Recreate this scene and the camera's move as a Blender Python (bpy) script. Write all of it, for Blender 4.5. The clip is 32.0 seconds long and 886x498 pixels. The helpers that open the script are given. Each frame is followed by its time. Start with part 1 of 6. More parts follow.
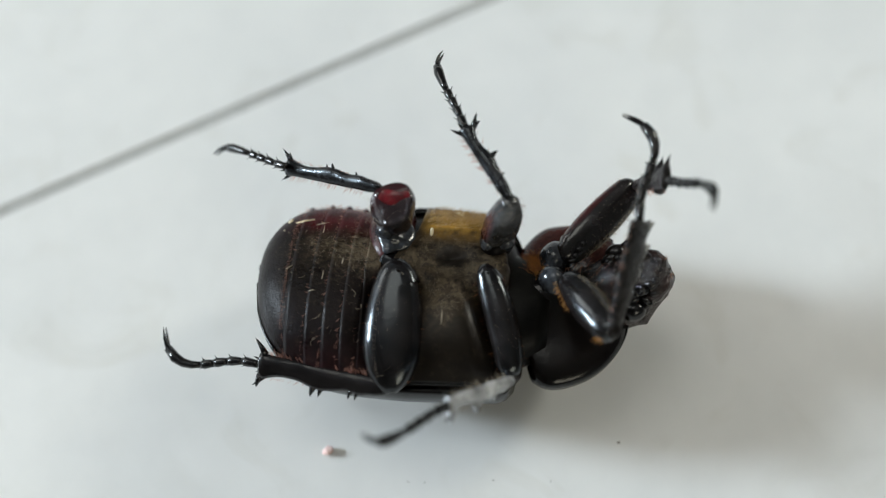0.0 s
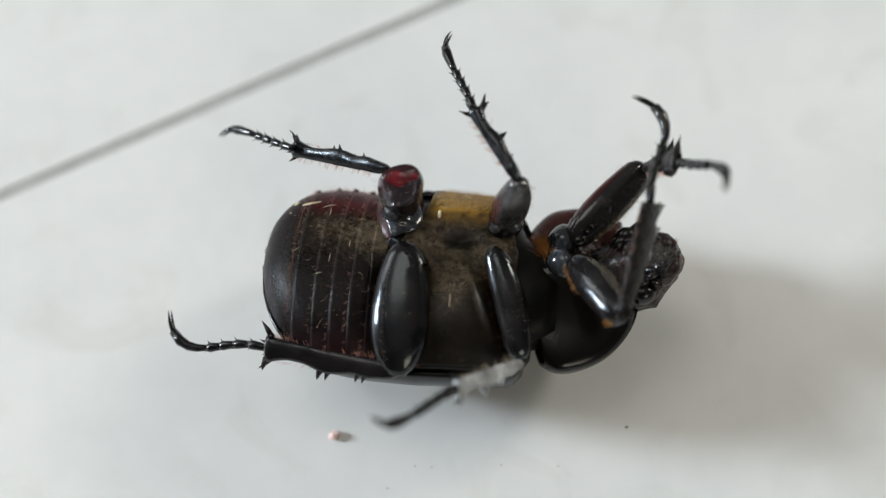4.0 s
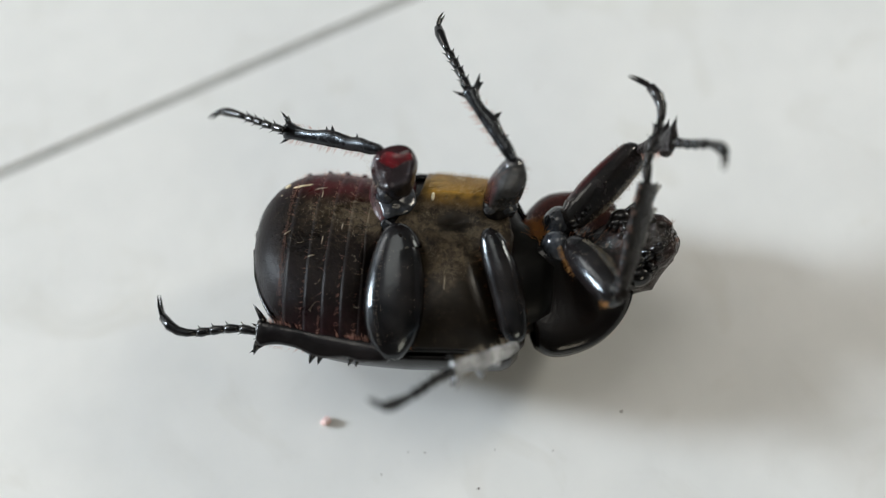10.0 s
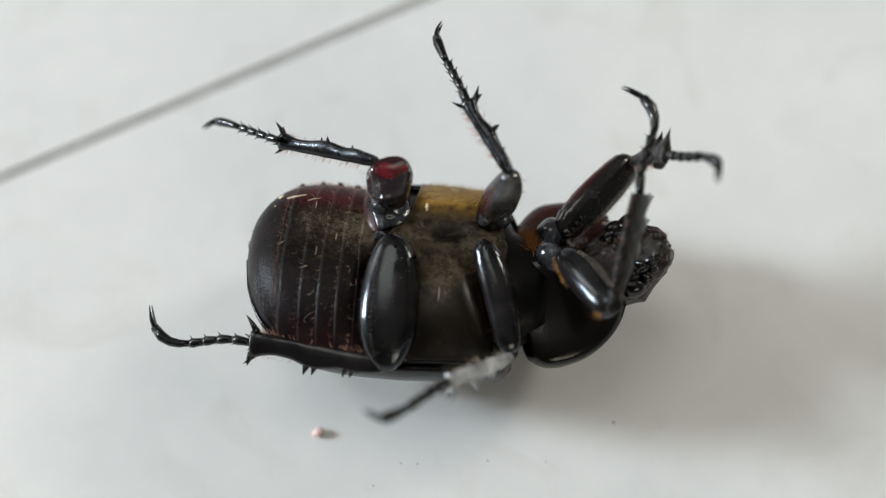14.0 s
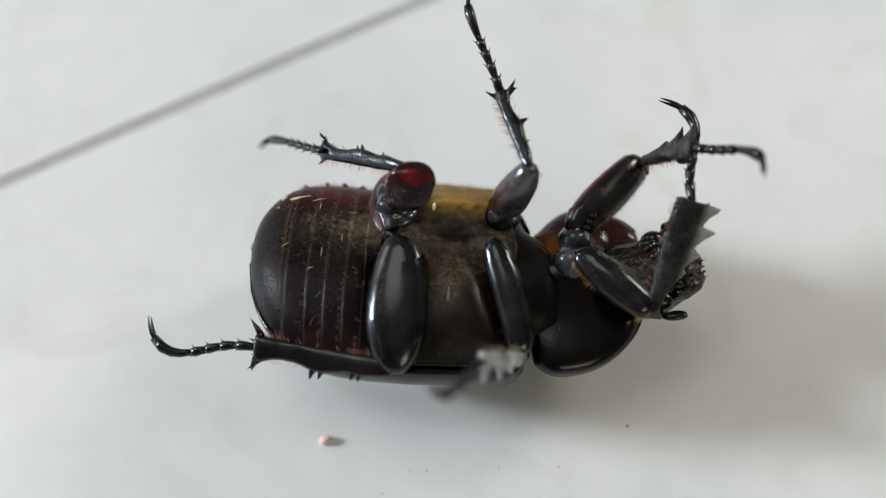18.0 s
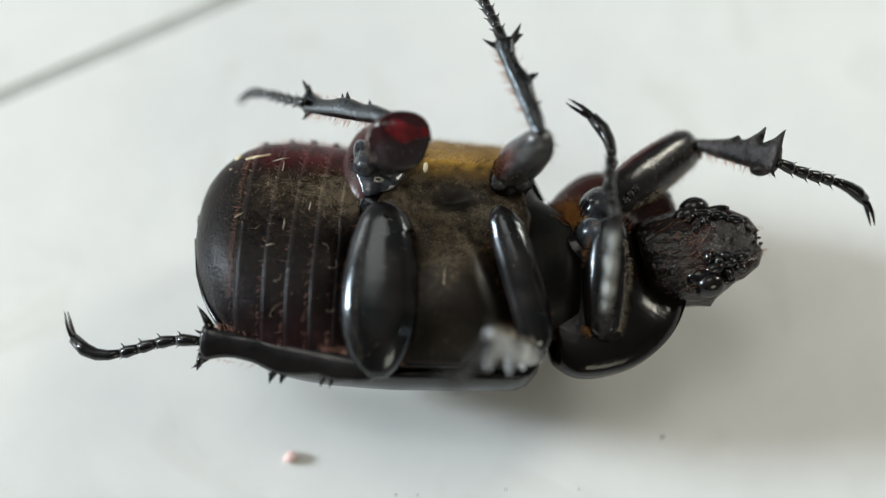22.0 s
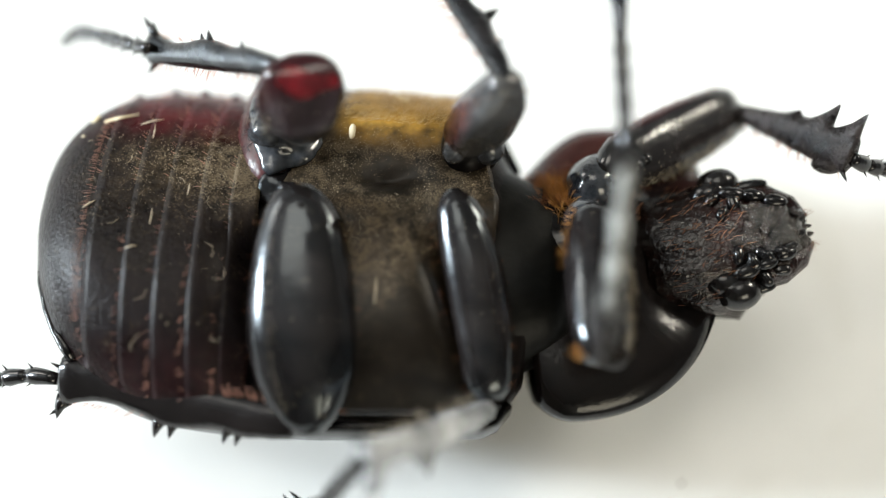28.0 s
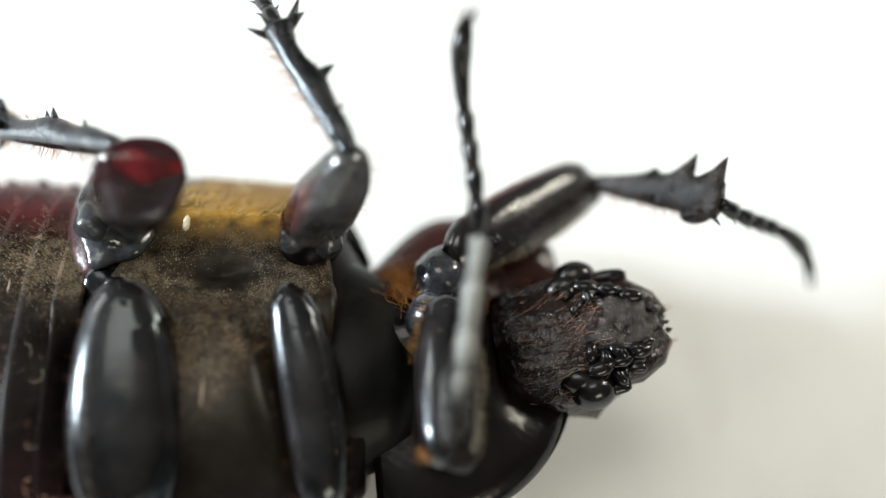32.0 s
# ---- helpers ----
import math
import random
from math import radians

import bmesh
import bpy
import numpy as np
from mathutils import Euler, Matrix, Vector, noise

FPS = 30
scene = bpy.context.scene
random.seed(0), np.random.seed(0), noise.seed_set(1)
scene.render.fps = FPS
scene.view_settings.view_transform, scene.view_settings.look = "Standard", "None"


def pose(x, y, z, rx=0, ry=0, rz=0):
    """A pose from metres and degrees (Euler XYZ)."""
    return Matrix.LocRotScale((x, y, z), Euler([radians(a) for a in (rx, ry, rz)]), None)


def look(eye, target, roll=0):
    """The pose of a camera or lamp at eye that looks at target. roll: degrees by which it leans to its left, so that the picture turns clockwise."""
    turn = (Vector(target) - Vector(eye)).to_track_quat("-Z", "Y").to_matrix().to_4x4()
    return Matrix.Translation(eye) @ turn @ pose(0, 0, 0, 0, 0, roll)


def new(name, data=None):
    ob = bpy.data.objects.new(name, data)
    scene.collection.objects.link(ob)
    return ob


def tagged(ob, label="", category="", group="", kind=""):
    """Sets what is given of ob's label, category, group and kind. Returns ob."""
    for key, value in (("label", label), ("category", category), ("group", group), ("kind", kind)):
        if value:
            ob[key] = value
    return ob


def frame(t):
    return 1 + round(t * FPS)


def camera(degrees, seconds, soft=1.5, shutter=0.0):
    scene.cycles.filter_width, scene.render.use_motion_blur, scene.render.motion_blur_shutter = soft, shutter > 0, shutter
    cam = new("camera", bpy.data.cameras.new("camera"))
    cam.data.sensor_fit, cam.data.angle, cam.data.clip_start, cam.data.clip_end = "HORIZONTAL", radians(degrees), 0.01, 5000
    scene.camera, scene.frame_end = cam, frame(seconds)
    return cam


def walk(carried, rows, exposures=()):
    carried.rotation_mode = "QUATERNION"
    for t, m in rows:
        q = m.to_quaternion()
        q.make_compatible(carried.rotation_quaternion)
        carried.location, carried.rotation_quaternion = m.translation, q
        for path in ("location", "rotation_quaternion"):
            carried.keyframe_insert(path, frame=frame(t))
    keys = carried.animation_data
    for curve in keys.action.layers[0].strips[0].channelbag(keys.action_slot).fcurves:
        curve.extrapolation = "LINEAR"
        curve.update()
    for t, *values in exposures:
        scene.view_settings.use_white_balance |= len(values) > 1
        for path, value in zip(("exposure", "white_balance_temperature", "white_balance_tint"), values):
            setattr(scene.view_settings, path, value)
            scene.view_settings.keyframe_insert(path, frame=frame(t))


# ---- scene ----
cam = camera(40.00, 32.0, soft=1.2)
walk(cam, [
    (0, pose(0.01117, -0.05327, 0.14010, 23.469, 2.731, 0.068)),
    (0.5, pose(0.01071, -0.05240, 0.14031, 23.096, 2.603, 0.161)),
    (1, pose(0.01056, -0.05203, 0.14040, 22.982, 2.472, 0.130)),
    (1.5, pose(0.01047, -0.05197, 0.14014, 23.048, 2.385, 0.250)),
    (2, pose(0.01036, -0.05245, 0.13996, 23.171, 2.393, 0.189)),
    (2.5, pose(0.01032, -0.05299, 0.13967, 23.335, 2.446, 0.135)),
    (3, pose(0.01032, -0.05345, 0.13937, 23.386, 2.531, 0.123)),
    (3.5, pose(0.01015, -0.05371, 0.13901, 23.212, 2.580, 0.075)),
    (5.5, pose(0.00933, -0.05359, 0.13851, 22.943, 2.394, 0.259)),
    (6, pose(0.00932, -0.05385, 0.13874, 22.963, 2.427, 0.186)),
    (6.5, pose(0.00906, -0.05438, 0.13875, 23.087, 2.444, 0.053)),
    (7, pose(0.00873, -0.05503, 0.13802, 23.185, 2.429, -0.007)),
    (7.5, pose(0.00851, -0.05559, 0.13790, 23.227, 2.449, -0.055)),
    (8, pose(0.00843, -0.05571, 0.13784, 23.254, 2.410, -0.015)),
    (8.5, pose(0.00839, -0.05519, 0.13739, 23.232, 2.183, -0.153)),
    (9, pose(0.00855, -0.05506, 0.13757, 23.136, 2.100, -0.364)),
    (9.5, pose(0.00831, -0.05465, 0.13714, 22.994, 1.851, -0.463)),
    (10, pose(0.00777, -0.05502, 0.13666, 23.102, 1.549, -0.512)),
    (10.5, pose(0.00720, -0.05565, 0.13645, 23.253, 1.239, -0.594)),
    (11, pose(0.00687, -0.05625, 0.13600, 23.283, 1.223, -0.799)),
    (11.5, pose(0.00659, -0.05662, 0.13613, 23.444, 1.135, -0.763)),
    (12, pose(0.00676, -0.05650, 0.13631, 23.563, 1.076, -0.643)),
    (12.5, pose(0.00643, -0.05572, 0.13600, 23.371, 0.829, -0.685)),
    (13, pose(0.00595, -0.05495, 0.13633, 23.383, 0.681, -0.760)),
    (13.5, pose(0.00573, -0.05492, 0.13689, 23.448, 0.482, -0.810)),
    (15.5, pose(0.00604, -0.05474, 0.13533, 24.053, 0.413, -1.051)),
    (16, pose(0.00577, -0.05478, 0.13468, 24.354, 0.231, -1.345)),
    (16.5, pose(0.00533, -0.05511, 0.13375, 25.178, 0.237, -1.585)),
    (17, pose(0.00497, -0.05643, 0.13364, 25.985, 0.300, -1.674)),
    (17.5, pose(0.00434, -0.05582, 0.13299, 25.539, 0.202, -1.658)),
    (18, pose(0.00401, -0.05567, 0.13287, 24.576, 0.373, -1.594)),
    (18.5, pose(0.00415, -0.05583, 0.13363, 24.468, 0.475, -1.501)),
    (19, pose(0.00435, -0.05679, 0.13363, 24.910, 0.205, -1.457)),
    (19.5, pose(0.00483, -0.05715, 0.13232, 25.051, 0.508, -1.610)),
    (20, pose(0.00451, -0.05527, 0.12967, 24.536, 0.465, -1.513)),
    (20.5, pose(0.00455, -0.05437, 0.12775, 24.362, 0.297, -1.535)),
    (21, pose(0.00406, -0.05245, 0.12229, 24.182, 0.190, -1.749)),
    (21.5, pose(0.00355, -0.04927, 0.11590, 24.022, -0.185, -1.832)),
    (22, pose(0.00293, -0.04524, 0.10901, 23.496, -0.439, -2.144)),
    (22.5, pose(0.00270, -0.04258, 0.10308, 23.403, -0.722, -2.274)),
    (23, pose(0.00270, -0.03848, 0.09785, 22.089, -1.008, -2.145)),
    (23.5, pose(0.00314, -0.03997, 0.09836, 22.640, -1.100, -2.586)),
    (24, pose(0.00350, -0.04080, 0.09875, 22.874, -0.826, -2.809)),
    (24.5, pose(0.00404, -0.04122, 0.09902, 23.103, -0.535, -2.501)),
    (26.5, pose(0.00714, -0.04232, 0.09706, 23.127, 1.190, -1.768)),
    (27, pose(0.00840, -0.03930, 0.09615, 22.445, 1.247, -2.053)),
    (27.5, pose(0.00806, -0.03355, 0.09061, 20.646, 0.476, -2.714)),
    (28, pose(0.00812, -0.02870, 0.08437, 19.046, 0.085, -2.709)),
    (28.5, pose(0.00793, -0.02642, 0.07897, 18.934, -0.287, -2.894)),
    (29, pose(0.00852, -0.02649, 0.07879, 19.173, -0.154, -2.712)),
    (29.5, pose(0.01004, -0.02645, 0.07898, 19.137, 0.733, -2.412)),
    (30, pose(0.01074, -0.02729, 0.07909, 20.466, 0.715, -2.285)),
    (30.5, pose(0.01216, -0.02741, 0.07958, 21.311, -0.049, -2.692)),
    (31, pose(0.01299, -0.02661, 0.08099, 21.379, -0.800, -3.137)),
    (31.5, pose(0.01539, -0.02639, 0.08169, 21.932, -0.537, -3.775)),
    (32, pose(0.01509, -0.02656, 0.08201, 22.305, -1.706, -3.783)),
], exposures=[(0, 0.0, 6350, 8), (2, 0.0, 6470, 11), (6, 0.0, 6500, 11), (9, 0.0, 6520, 11), (18, -0.03, 6520, 11), (20, -0.1, 6520, 11), (22, 0.2, 6520, 8), (23, 0.6, 6580, 9), (24, 0.62, 6620, 10), (24.5, 0.62, 6620, 10), (26.5, 0.55, 6600, 7), (27, 0.58, 6600, 7), (28, 1.0, 6620, 9), (29, 1.42, 6620, 10), (30, 1.55, 6620, 10), (31, 1.45, 6620, 10), (32, 0.85, 6620, 9)])
cam.data.dof.use_dof, cam.data.dof.aperture_fstop = True, 7.5

MM = 0.001


# ---- light ----
def make_world():
    world = bpy.data.worlds.new("sky")
    scene.world = world
    world.use_nodes = True
    nt = world.node_tree
    sky = nt.nodes.new("ShaderNodeTexSky")
    sky.sky_type, sky.sun_disc = "NISHITA", False
    sky.sun_elevation, sky.sun_rotation = radians(32), radians(-65)
    nt.links.new(sky.outputs[0], nt.nodes["Background"].inputs[0])
    nt.nodes["Background"].inputs[1].default_value = 0.1


make_world()

# the room lies along the tile joints: u runs across the joint in view, v along it
ROOM_TURN = 115.89
ROOM = pose(0, 0, 0, 0, 0, ROOM_TURN)


def window_lamp(name, u, v, z, facing, width, height, watts, colour):
    data = bpy.data.lights.new(name, "AREA")
    data.shape, data.size, data.size_y, data.energy, data.color = "RECTANGLE", width, height, watts, colour
    ob = new(name, data)
    ob.matrix_world = ROOM @ look((u, v, z), (u + facing[0], v + facing[1], z))
    return ob


window_lamp("window_light", 2.04, 1.2, 1.4, (-1, 0), 0.9, 1.1, 12, (0.99, 0.965, 0.90))
window_lamp("window_light", 1.38, 2.04, 0.95, (0, -1), 0.46, 0.6, 110, (0.80, 0.91, 1.0))
window_lamp("window_light", 0.3, -2.04, 1.25, (0, 1), 0.44, 0.6, 20, (1.0, 0.95, 0.82))
window_lamp("window_light", -2.04, 0.2, 1.3, (1, 0), 1.0, 0.9, 11, (1.0, 0.91, 0.70))

# overhead lamp added in place of a bright ceiling, seen in the shiny plates
fill_data = bpy.data.lights.new("overhead_fill", "AREA")
fill_data.shape, fill_data.size, fill_data.size_y, fill_data.energy, fill_data.color = "RECTANGLE", 1.2, 1.2, 11.0, (1.0, 0.95, 0.82)
overhead_fill_lamp = new("overhead_fill", fill_data)
overhead_fill_lamp.matrix_world = pose(-0.5, 0.7, 2.61)


# ---- materials ----
def material(name, colour, rough, colour2=None, scale=200.0, bump=0.0, bump_scale=2000.0, spec=0.5, sheen=0.0, rough2=None, flank=(), smudge=None):
    """A surface with two scales of colour noise, varied gloss and fine relief; scales per metre."""
    m = bpy.data.materials.new(name)
    m.use_nodes = True
    nt = m.node_tree
    b = nt.nodes["Principled BSDF"]
    b.inputs["Roughness"].default_value = rough
    b.inputs["Specular IOR Level"].default_value = spec
    b.inputs["Sheen Weight"].default_value = sheen
    tc = nt.nodes.new("ShaderNodeTexCoord")
    n1 = nt.nodes.new("ShaderNodeTexNoise")
    n1.inputs["Scale"].default_value, n1.inputs["Detail"].default_value = scale, 5
    n2 = nt.nodes.new("ShaderNodeTexNoise")
    n2.inputs["Scale"].default_value, n2.inputs["Detail"].default_value = scale * 7, 3
    for n in (n1, n2):
        nt.links.new(tc.outputs["Object"], n.inputs["Vector"])
    add = nt.nodes.new("ShaderNodeMath")
    add.operation = "MULTIPLY_ADD"
    add.inputs[1].default_value = 0.4
    nt.links.new(n2.outputs[0], add.inputs[0])
    nt.links.new(n1.outputs[0], add.inputs[2])
    ramp = nt.nodes.new("ShaderNodeValToRGB")
    ramp.color_ramp.elements[0].position, ramp.color_ramp.elements[1].position = 0.5, 0.9
    ramp.color_ramp.elements[0].color = (*colour, 1)
    ramp.color_ramp.elements[1].color = (*(colour2 or [c * 1.25 for c in colour]), 1)
    nt.links.new(add.outputs[0], ramp.inputs[0])
    colour_out = ramp.outputs[0]
    if smudge:
        # faint dull stains of a few centimetres, with streaks in them
        n4 = nt.nodes.new("ShaderNodeTexNoise")
        n4.inputs["Scale"].default_value, n4.inputs["Detail"].default_value, n4.inputs["Distortion"].default_value = 75, 6, 1.2
        nt.links.new(tc.outputs["Object"], n4.inputs["Vector"])
        r4 = nt.nodes.new("ShaderNodeValToRGB")
        r4.color_ramp.elements[0].position, r4.color_ramp.elements[1].position = 0.56, 0.74
        r4.color_ramp.elements[0].color, r4.color_ramp.elements[1].color = (1, 1, 1, 1), smudge
        nt.links.new(n4.outputs[0], r4.inputs[0])
        m4 = nt.nodes.new("ShaderNodeMix")
        m4.data_type, m4.blend_type = "RGBA", "MULTIPLY"
        m4.inputs["Factor"].default_value = 1.0
        nt.links.new(colour_out, m4.inputs["A"])
        nt.links.new(r4.outputs[0], m4.inputs["B"])
        colour_out = m4.outputs["Result"]
    for start, stop, tone, axis in flank:
        # one side or end turns to another colour
        sep = nt.nodes.new("ShaderNodeSeparateXYZ")
        nt.links.new(tc.outputs["Object"], sep.inputs[0])
        away = nt.nodes.new("ShaderNodeMapRange")
        away.interpolation_type = "SMOOTHSTEP"
        away.inputs["From Min"].default_value, away.inputs["From Max"].default_value = start * 0.001, stop * 0.001
        nt.links.new(sep.outputs[axis], away.inputs[0])
        part_mix = nt.nodes.new("ShaderNodeMath")
        part_mix.operation = "MULTIPLY"
        nt.links.new(away.outputs[0], part_mix.inputs[0])
        nt.links.new(n2.outputs[0], part_mix.inputs[1])
        gain = nt.nodes.new("ShaderNodeMath")
        gain.operation, gain.use_clamp = "MULTIPLY", True
        gain.inputs[1].default_value = 1.7
        nt.links.new(part_mix.outputs[0], gain.inputs[0])
        mix = nt.nodes.new("ShaderNodeMix")
        mix.data_type = "RGBA"
        nt.links.new(gain.outputs[0], mix.inputs["Factor"])
        nt.links.new(colour_out, mix.inputs["A"])
        mix.inputs["B"].default_value = (*tone, 1)
        colour_out = mix.outputs["Result"]
    nt.links.new(colour_out, b.inputs["Base Color"])
    if rough2 is not None:
        mr = nt.nodes.new("ShaderNodeMapRange")
        mr.inputs["From Min"].default_value, mr.inputs["From Max"].default_value = 0.5, 0.9
        mr.inputs["To Min"].default_value, mr.inputs["To Max"].default_value = rough, rough2
        nt.links.new(add.outputs[0], mr.inputs[0])
        nt.links.new(mr.outputs[0], b.inputs["Roughness"])
    if bump:
        n3 = nt.nodes.new("ShaderNodeTexNoise")
        n3.inputs["Scale"].default_value, n3.inputs["Detail"].default_value = bump_scale, 3
        nt.links.new(tc.outputs["Object"], n3.inputs["Vector"])
        bp = nt.nodes.new("ShaderNodeBump")
        bp.inputs["Strength"].default_value, bp.inputs["Distance"].default_value = bump, 0.0002
        both = nt.nodes.new("ShaderNodeMath")
        both.operation = "MULTIPLY_ADD"
        both.inputs[1].default_value = 0.8
        nt.links.new(n2.outputs[0], both.inputs[0])
        nt.links.new(n3.outputs[0], both.inputs[2])
        nt.links.new(both.outputs[0], bp.inputs["Height"])
        nt.links.new(bp.outputs[0], b.inputs["Normal"])
    return m


TILE = material("glazed_tile", (0.72, 0.725, 0.715), 0.3, (0.80, 0.80, 0.785), 26.0, 0.05, 300, rough2=0.42, spec=0.4, smudge=(0.935, 0.928, 0.91, 1))
GROUT = material("grey_grout", (0.40, 0.40, 0.385), 0.9, (0.47, 0.47, 0.455), 300, 0.6, 1500)
PLASTER = material("grey_plaster", (0.13, 0.13, 0.128), 0.8, (0.16, 0.16, 0.158), 3, 0.1, 60)
CHITIN = material("black_chitin", (0.0018, 0.0018, 0.002), 0.13, (0.005, 0.004, 0.004), 350, 0.08, 1500, rough2=0.26, spec=0.45)
CASE = material("wing_case_chitin", (0.0018, 0.0018, 0.002), 0.12, (0.006, 0.0045, 0.004), 350, 0.08, 1500, rough2=0.26, spec=0.18)
LEG_GLOSS = material("blue_black_leg_chitin", (0.0018, 0.0018, 0.0021), 0.14, (0.008, 0.006, 0.006), 420, 0.14, 1300, rough2=0.34, spec=0.45)
FEMUR = material("polished_femur_chitin", (0.0018, 0.0018, 0.0021), 0.09, (0.014, 0.011, 0.0105), 420, 0.07, 1300, rough2=0.24, spec=0.5)
WINE = material("wine_red_chitin", (0.0045, 0.0032, 0.0036), 0.1, (0.02, 0.012, 0.013), 320, 0.1, 1300, rough2=0.24, spec=0.5, flank=((1.7, 0.2, (0.024, 0.003, 0.0045), "Z"),))
RUDDY = material("ruddy_edged_chitin", (0.003, 0.0026, 0.0027), 0.09, (0.016, 0.013, 0.013), 320, 0.12, 1400, rough2=0.28, spec=0.6, flank=((1.5, 2.1, (0.045, 0.005, 0.006), "Y"), (-1.2, -2.0, (0.06, 0.05, 0.04), "Y")))
PADDLE = material("grey_paddle_chitin", (0.014, 0.0145, 0.015), 0.12, (0.08, 0.08, 0.083), 300, 0.12, 1400, rough2=0.26, spec=0.75, flank=((1.35, 2.1, (0.085, 0.018, 0.014), "Y"),))
COXA = material("dark_red_coxa_chitin", (0.008, 0.003, 0.003), 0.24, (0.07, 0.011, 0.011), 380, 0.2, 2000, rough2=0.4, spec=0.3)
HINGE = material("grey_blue_hinge_chitin", (0.012, 0.0145, 0.019), 0.12, (0.06, 0.064, 0.072), 420, 0.15, 1600, rough2=0.3, spec=0.7)
RED_PATCH = material("translucent_red_chitin", (0.13, 0.007, 0.011), 0.12, (0.008, 0.002, 0.002), 700, 0.1, 1500, rough2=0.2, spec=0.5)


def shell_material(name, colour, colour2, rough, tint, bump):
    """Chitin with a coloured flank and powdery dust, laid out by the masks of its mesh."""
    m = material(name, colour, rough, colour2, 320, bump, 4200, rough2=rough + 0.16)
    nt = m.node_tree
    b = nt.nodes["Principled BSDF"]
    base = b.inputs["Base Color"].links[0].from_socket
    gloss = b.inputs["Roughness"].links[0].from_socket
    tc = nt.nodes.new("ShaderNodeTexCoord")

    def cloud(scale, detail):
        n = nt.nodes.new("ShaderNodeTexNoise")
        n.inputs["Scale"].default_value, n.inputs["Detail"].default_value = scale, detail
        nt.links.new(tc.outputs["Object"], n.inputs["Vector"])
        return n.outputs[0]

    def mask(key):
        n = nt.nodes.new("ShaderNodeAttribute")
        n.attribute_name = key
        return n.outputs["Fac"]

    def calc(op, a, c, clamp=False):
        n = nt.nodes.new("ShaderNodeMath")
        n.operation, n.use_clamp = op, clamp
        for k, v in enumerate((a, c)):
            if isinstance(v, float):
                n.inputs[k].default_value = v
            else:
                nt.links.new(v, n.inputs[k])
        return n.outputs[0]

    def blend(fac, a, colour):
        n = nt.nodes.new("ShaderNodeMix")
        n.data_type = "RGBA"
        nt.links.new(fac, n.inputs["Factor"])
        nt.links.new(a, n.inputs["A"])
        n.inputs["B"].default_value = (*colour, 1)
        return n.outputs["Result"]

    soft = calc("MULTIPLY", mask("tint"), calc("SUBTRACT", calc("MULTIPLY", cloud(900, 5), 3.0), 0.65), True)
    base = blend(soft, base, tint)
    # a soft film of dust, then fine grains and larger drifts
    film_fac = calc("MULTIPLY", mask("dust"), calc("SUBTRACT", calc("MULTIPLY", cloud(1600, 5), 2.4), 0.7), True)
    base = blend(calc("MULTIPLY", film_fac, 0.55), base, (0.10, 0.072, 0.042))
    grain = calc("ADD", calc("MULTIPLY", cloud(9000, 3), 1.9), calc("MULTIPLY", cloud(800, 5), 1.2))
    grain = calc("ADD", grain, calc("MULTIPLY", mask("dust"), 0.42))
    fac = calc("MULTIPLY", calc("SUBTRACT", grain, 1.92), 4.0, True)
    fac = calc("MULTIPLY", fac, 0.7)
    base = blend(fac, base, (0.14, 0.105, 0.066))
    nt.links.new(base, b.inputs["Base Color"])
    nt.links.new(calc("ADD", gloss, calc("MULTIPLY", fac, 0.5), True), b.inputs["Roughness"])
    return m


STERNITE = shell_material("abdomen_chitin", (0.0032, 0.0024, 0.0027), (0.0085, 0.0058, 0.0062), 0.25, (0.06, 0.008, 0.010), 0.3)
STERNITE.node_tree.nodes["Principled BSDF"].inputs["Specular IOR Level"].default_value = 0.1
BREAST = shell_material("brown_breastplate", (0.003, 0.002, 0.0011), (0.009, 0.0056, 0.0028), 0.28, (0.34, 0.19, 0.036), 0.15)
BREAST.node_tree.nodes["Principled BSDF"].inputs["Specular IOR Level"].default_value = 0.15
BREAST.node_tree.nodes["Principled BSDF"].inputs["Specular IOR Level"].default_value = 0.2
GOLD = material("golden_down", (0.36, 0.21, 0.05), 0.5, (0.60, 0.40, 0.14), 700, 0.8, 5000, sheen=0.4)
RUST = material("rust_bristles", (0.15, 0.05, 0.016), 0.5, (0.34, 0.13, 0.045), 900)
# the cold blue gloss of polished chitin
for gloss in (FEMUR, LEG_GLOSS):
    gloss.node_tree.nodes["Principled BSDF"].inputs["Specular Tint"].default_value = (0.84, 0.93, 1.0, 1)
PALE_HAIR = material("pale_bristles", (0.30, 0.24, 0.17), 0.5, (0.5, 0.42, 0.32), 900)
RED_HAIR = material("red_brown_bristles", (0.36, 0.16, 0.11), 0.45, (0.6, 0.32, 0.24), 900)
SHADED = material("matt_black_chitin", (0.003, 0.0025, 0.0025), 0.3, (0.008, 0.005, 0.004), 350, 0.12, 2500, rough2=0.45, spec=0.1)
WAIST = material("grey_waist_chitin", (0.0022, 0.0022, 0.002), 0.3, (0.007, 0.0066, 0.0055), 350, 0.1, 2500, rough2=0.45, spec=0.12)
PROSTERNUM = material("rusty_edged_chitin", (0.0022, 0.002, 0.002), 0.13, (0.006, 0.004, 0.0035), 350, 0.1, 2500, rough2=0.26, spec=0.28, flank=((1.5, 6.5, (0.05, 0.015, 0.012), "Y"),))
MOUTH = material("mouth_chitin", (0.003, 0.0015, 0.0013), 0.08, (0.03, 0.009, 0.0065), 520, 0.7, 1300, rough2=0.26, spec=0.5, flank=((1.6, -1.2, (0.0022, 0.0013, 0.0011), "X"),))
DIRTY = material("dusty_leg_chitin", (0.003, 0.0025, 0.0028), 0.14, (0.032, 0.025, 0.024), 900, 0.6, 1500, rough2=0.36, spec=0.25)
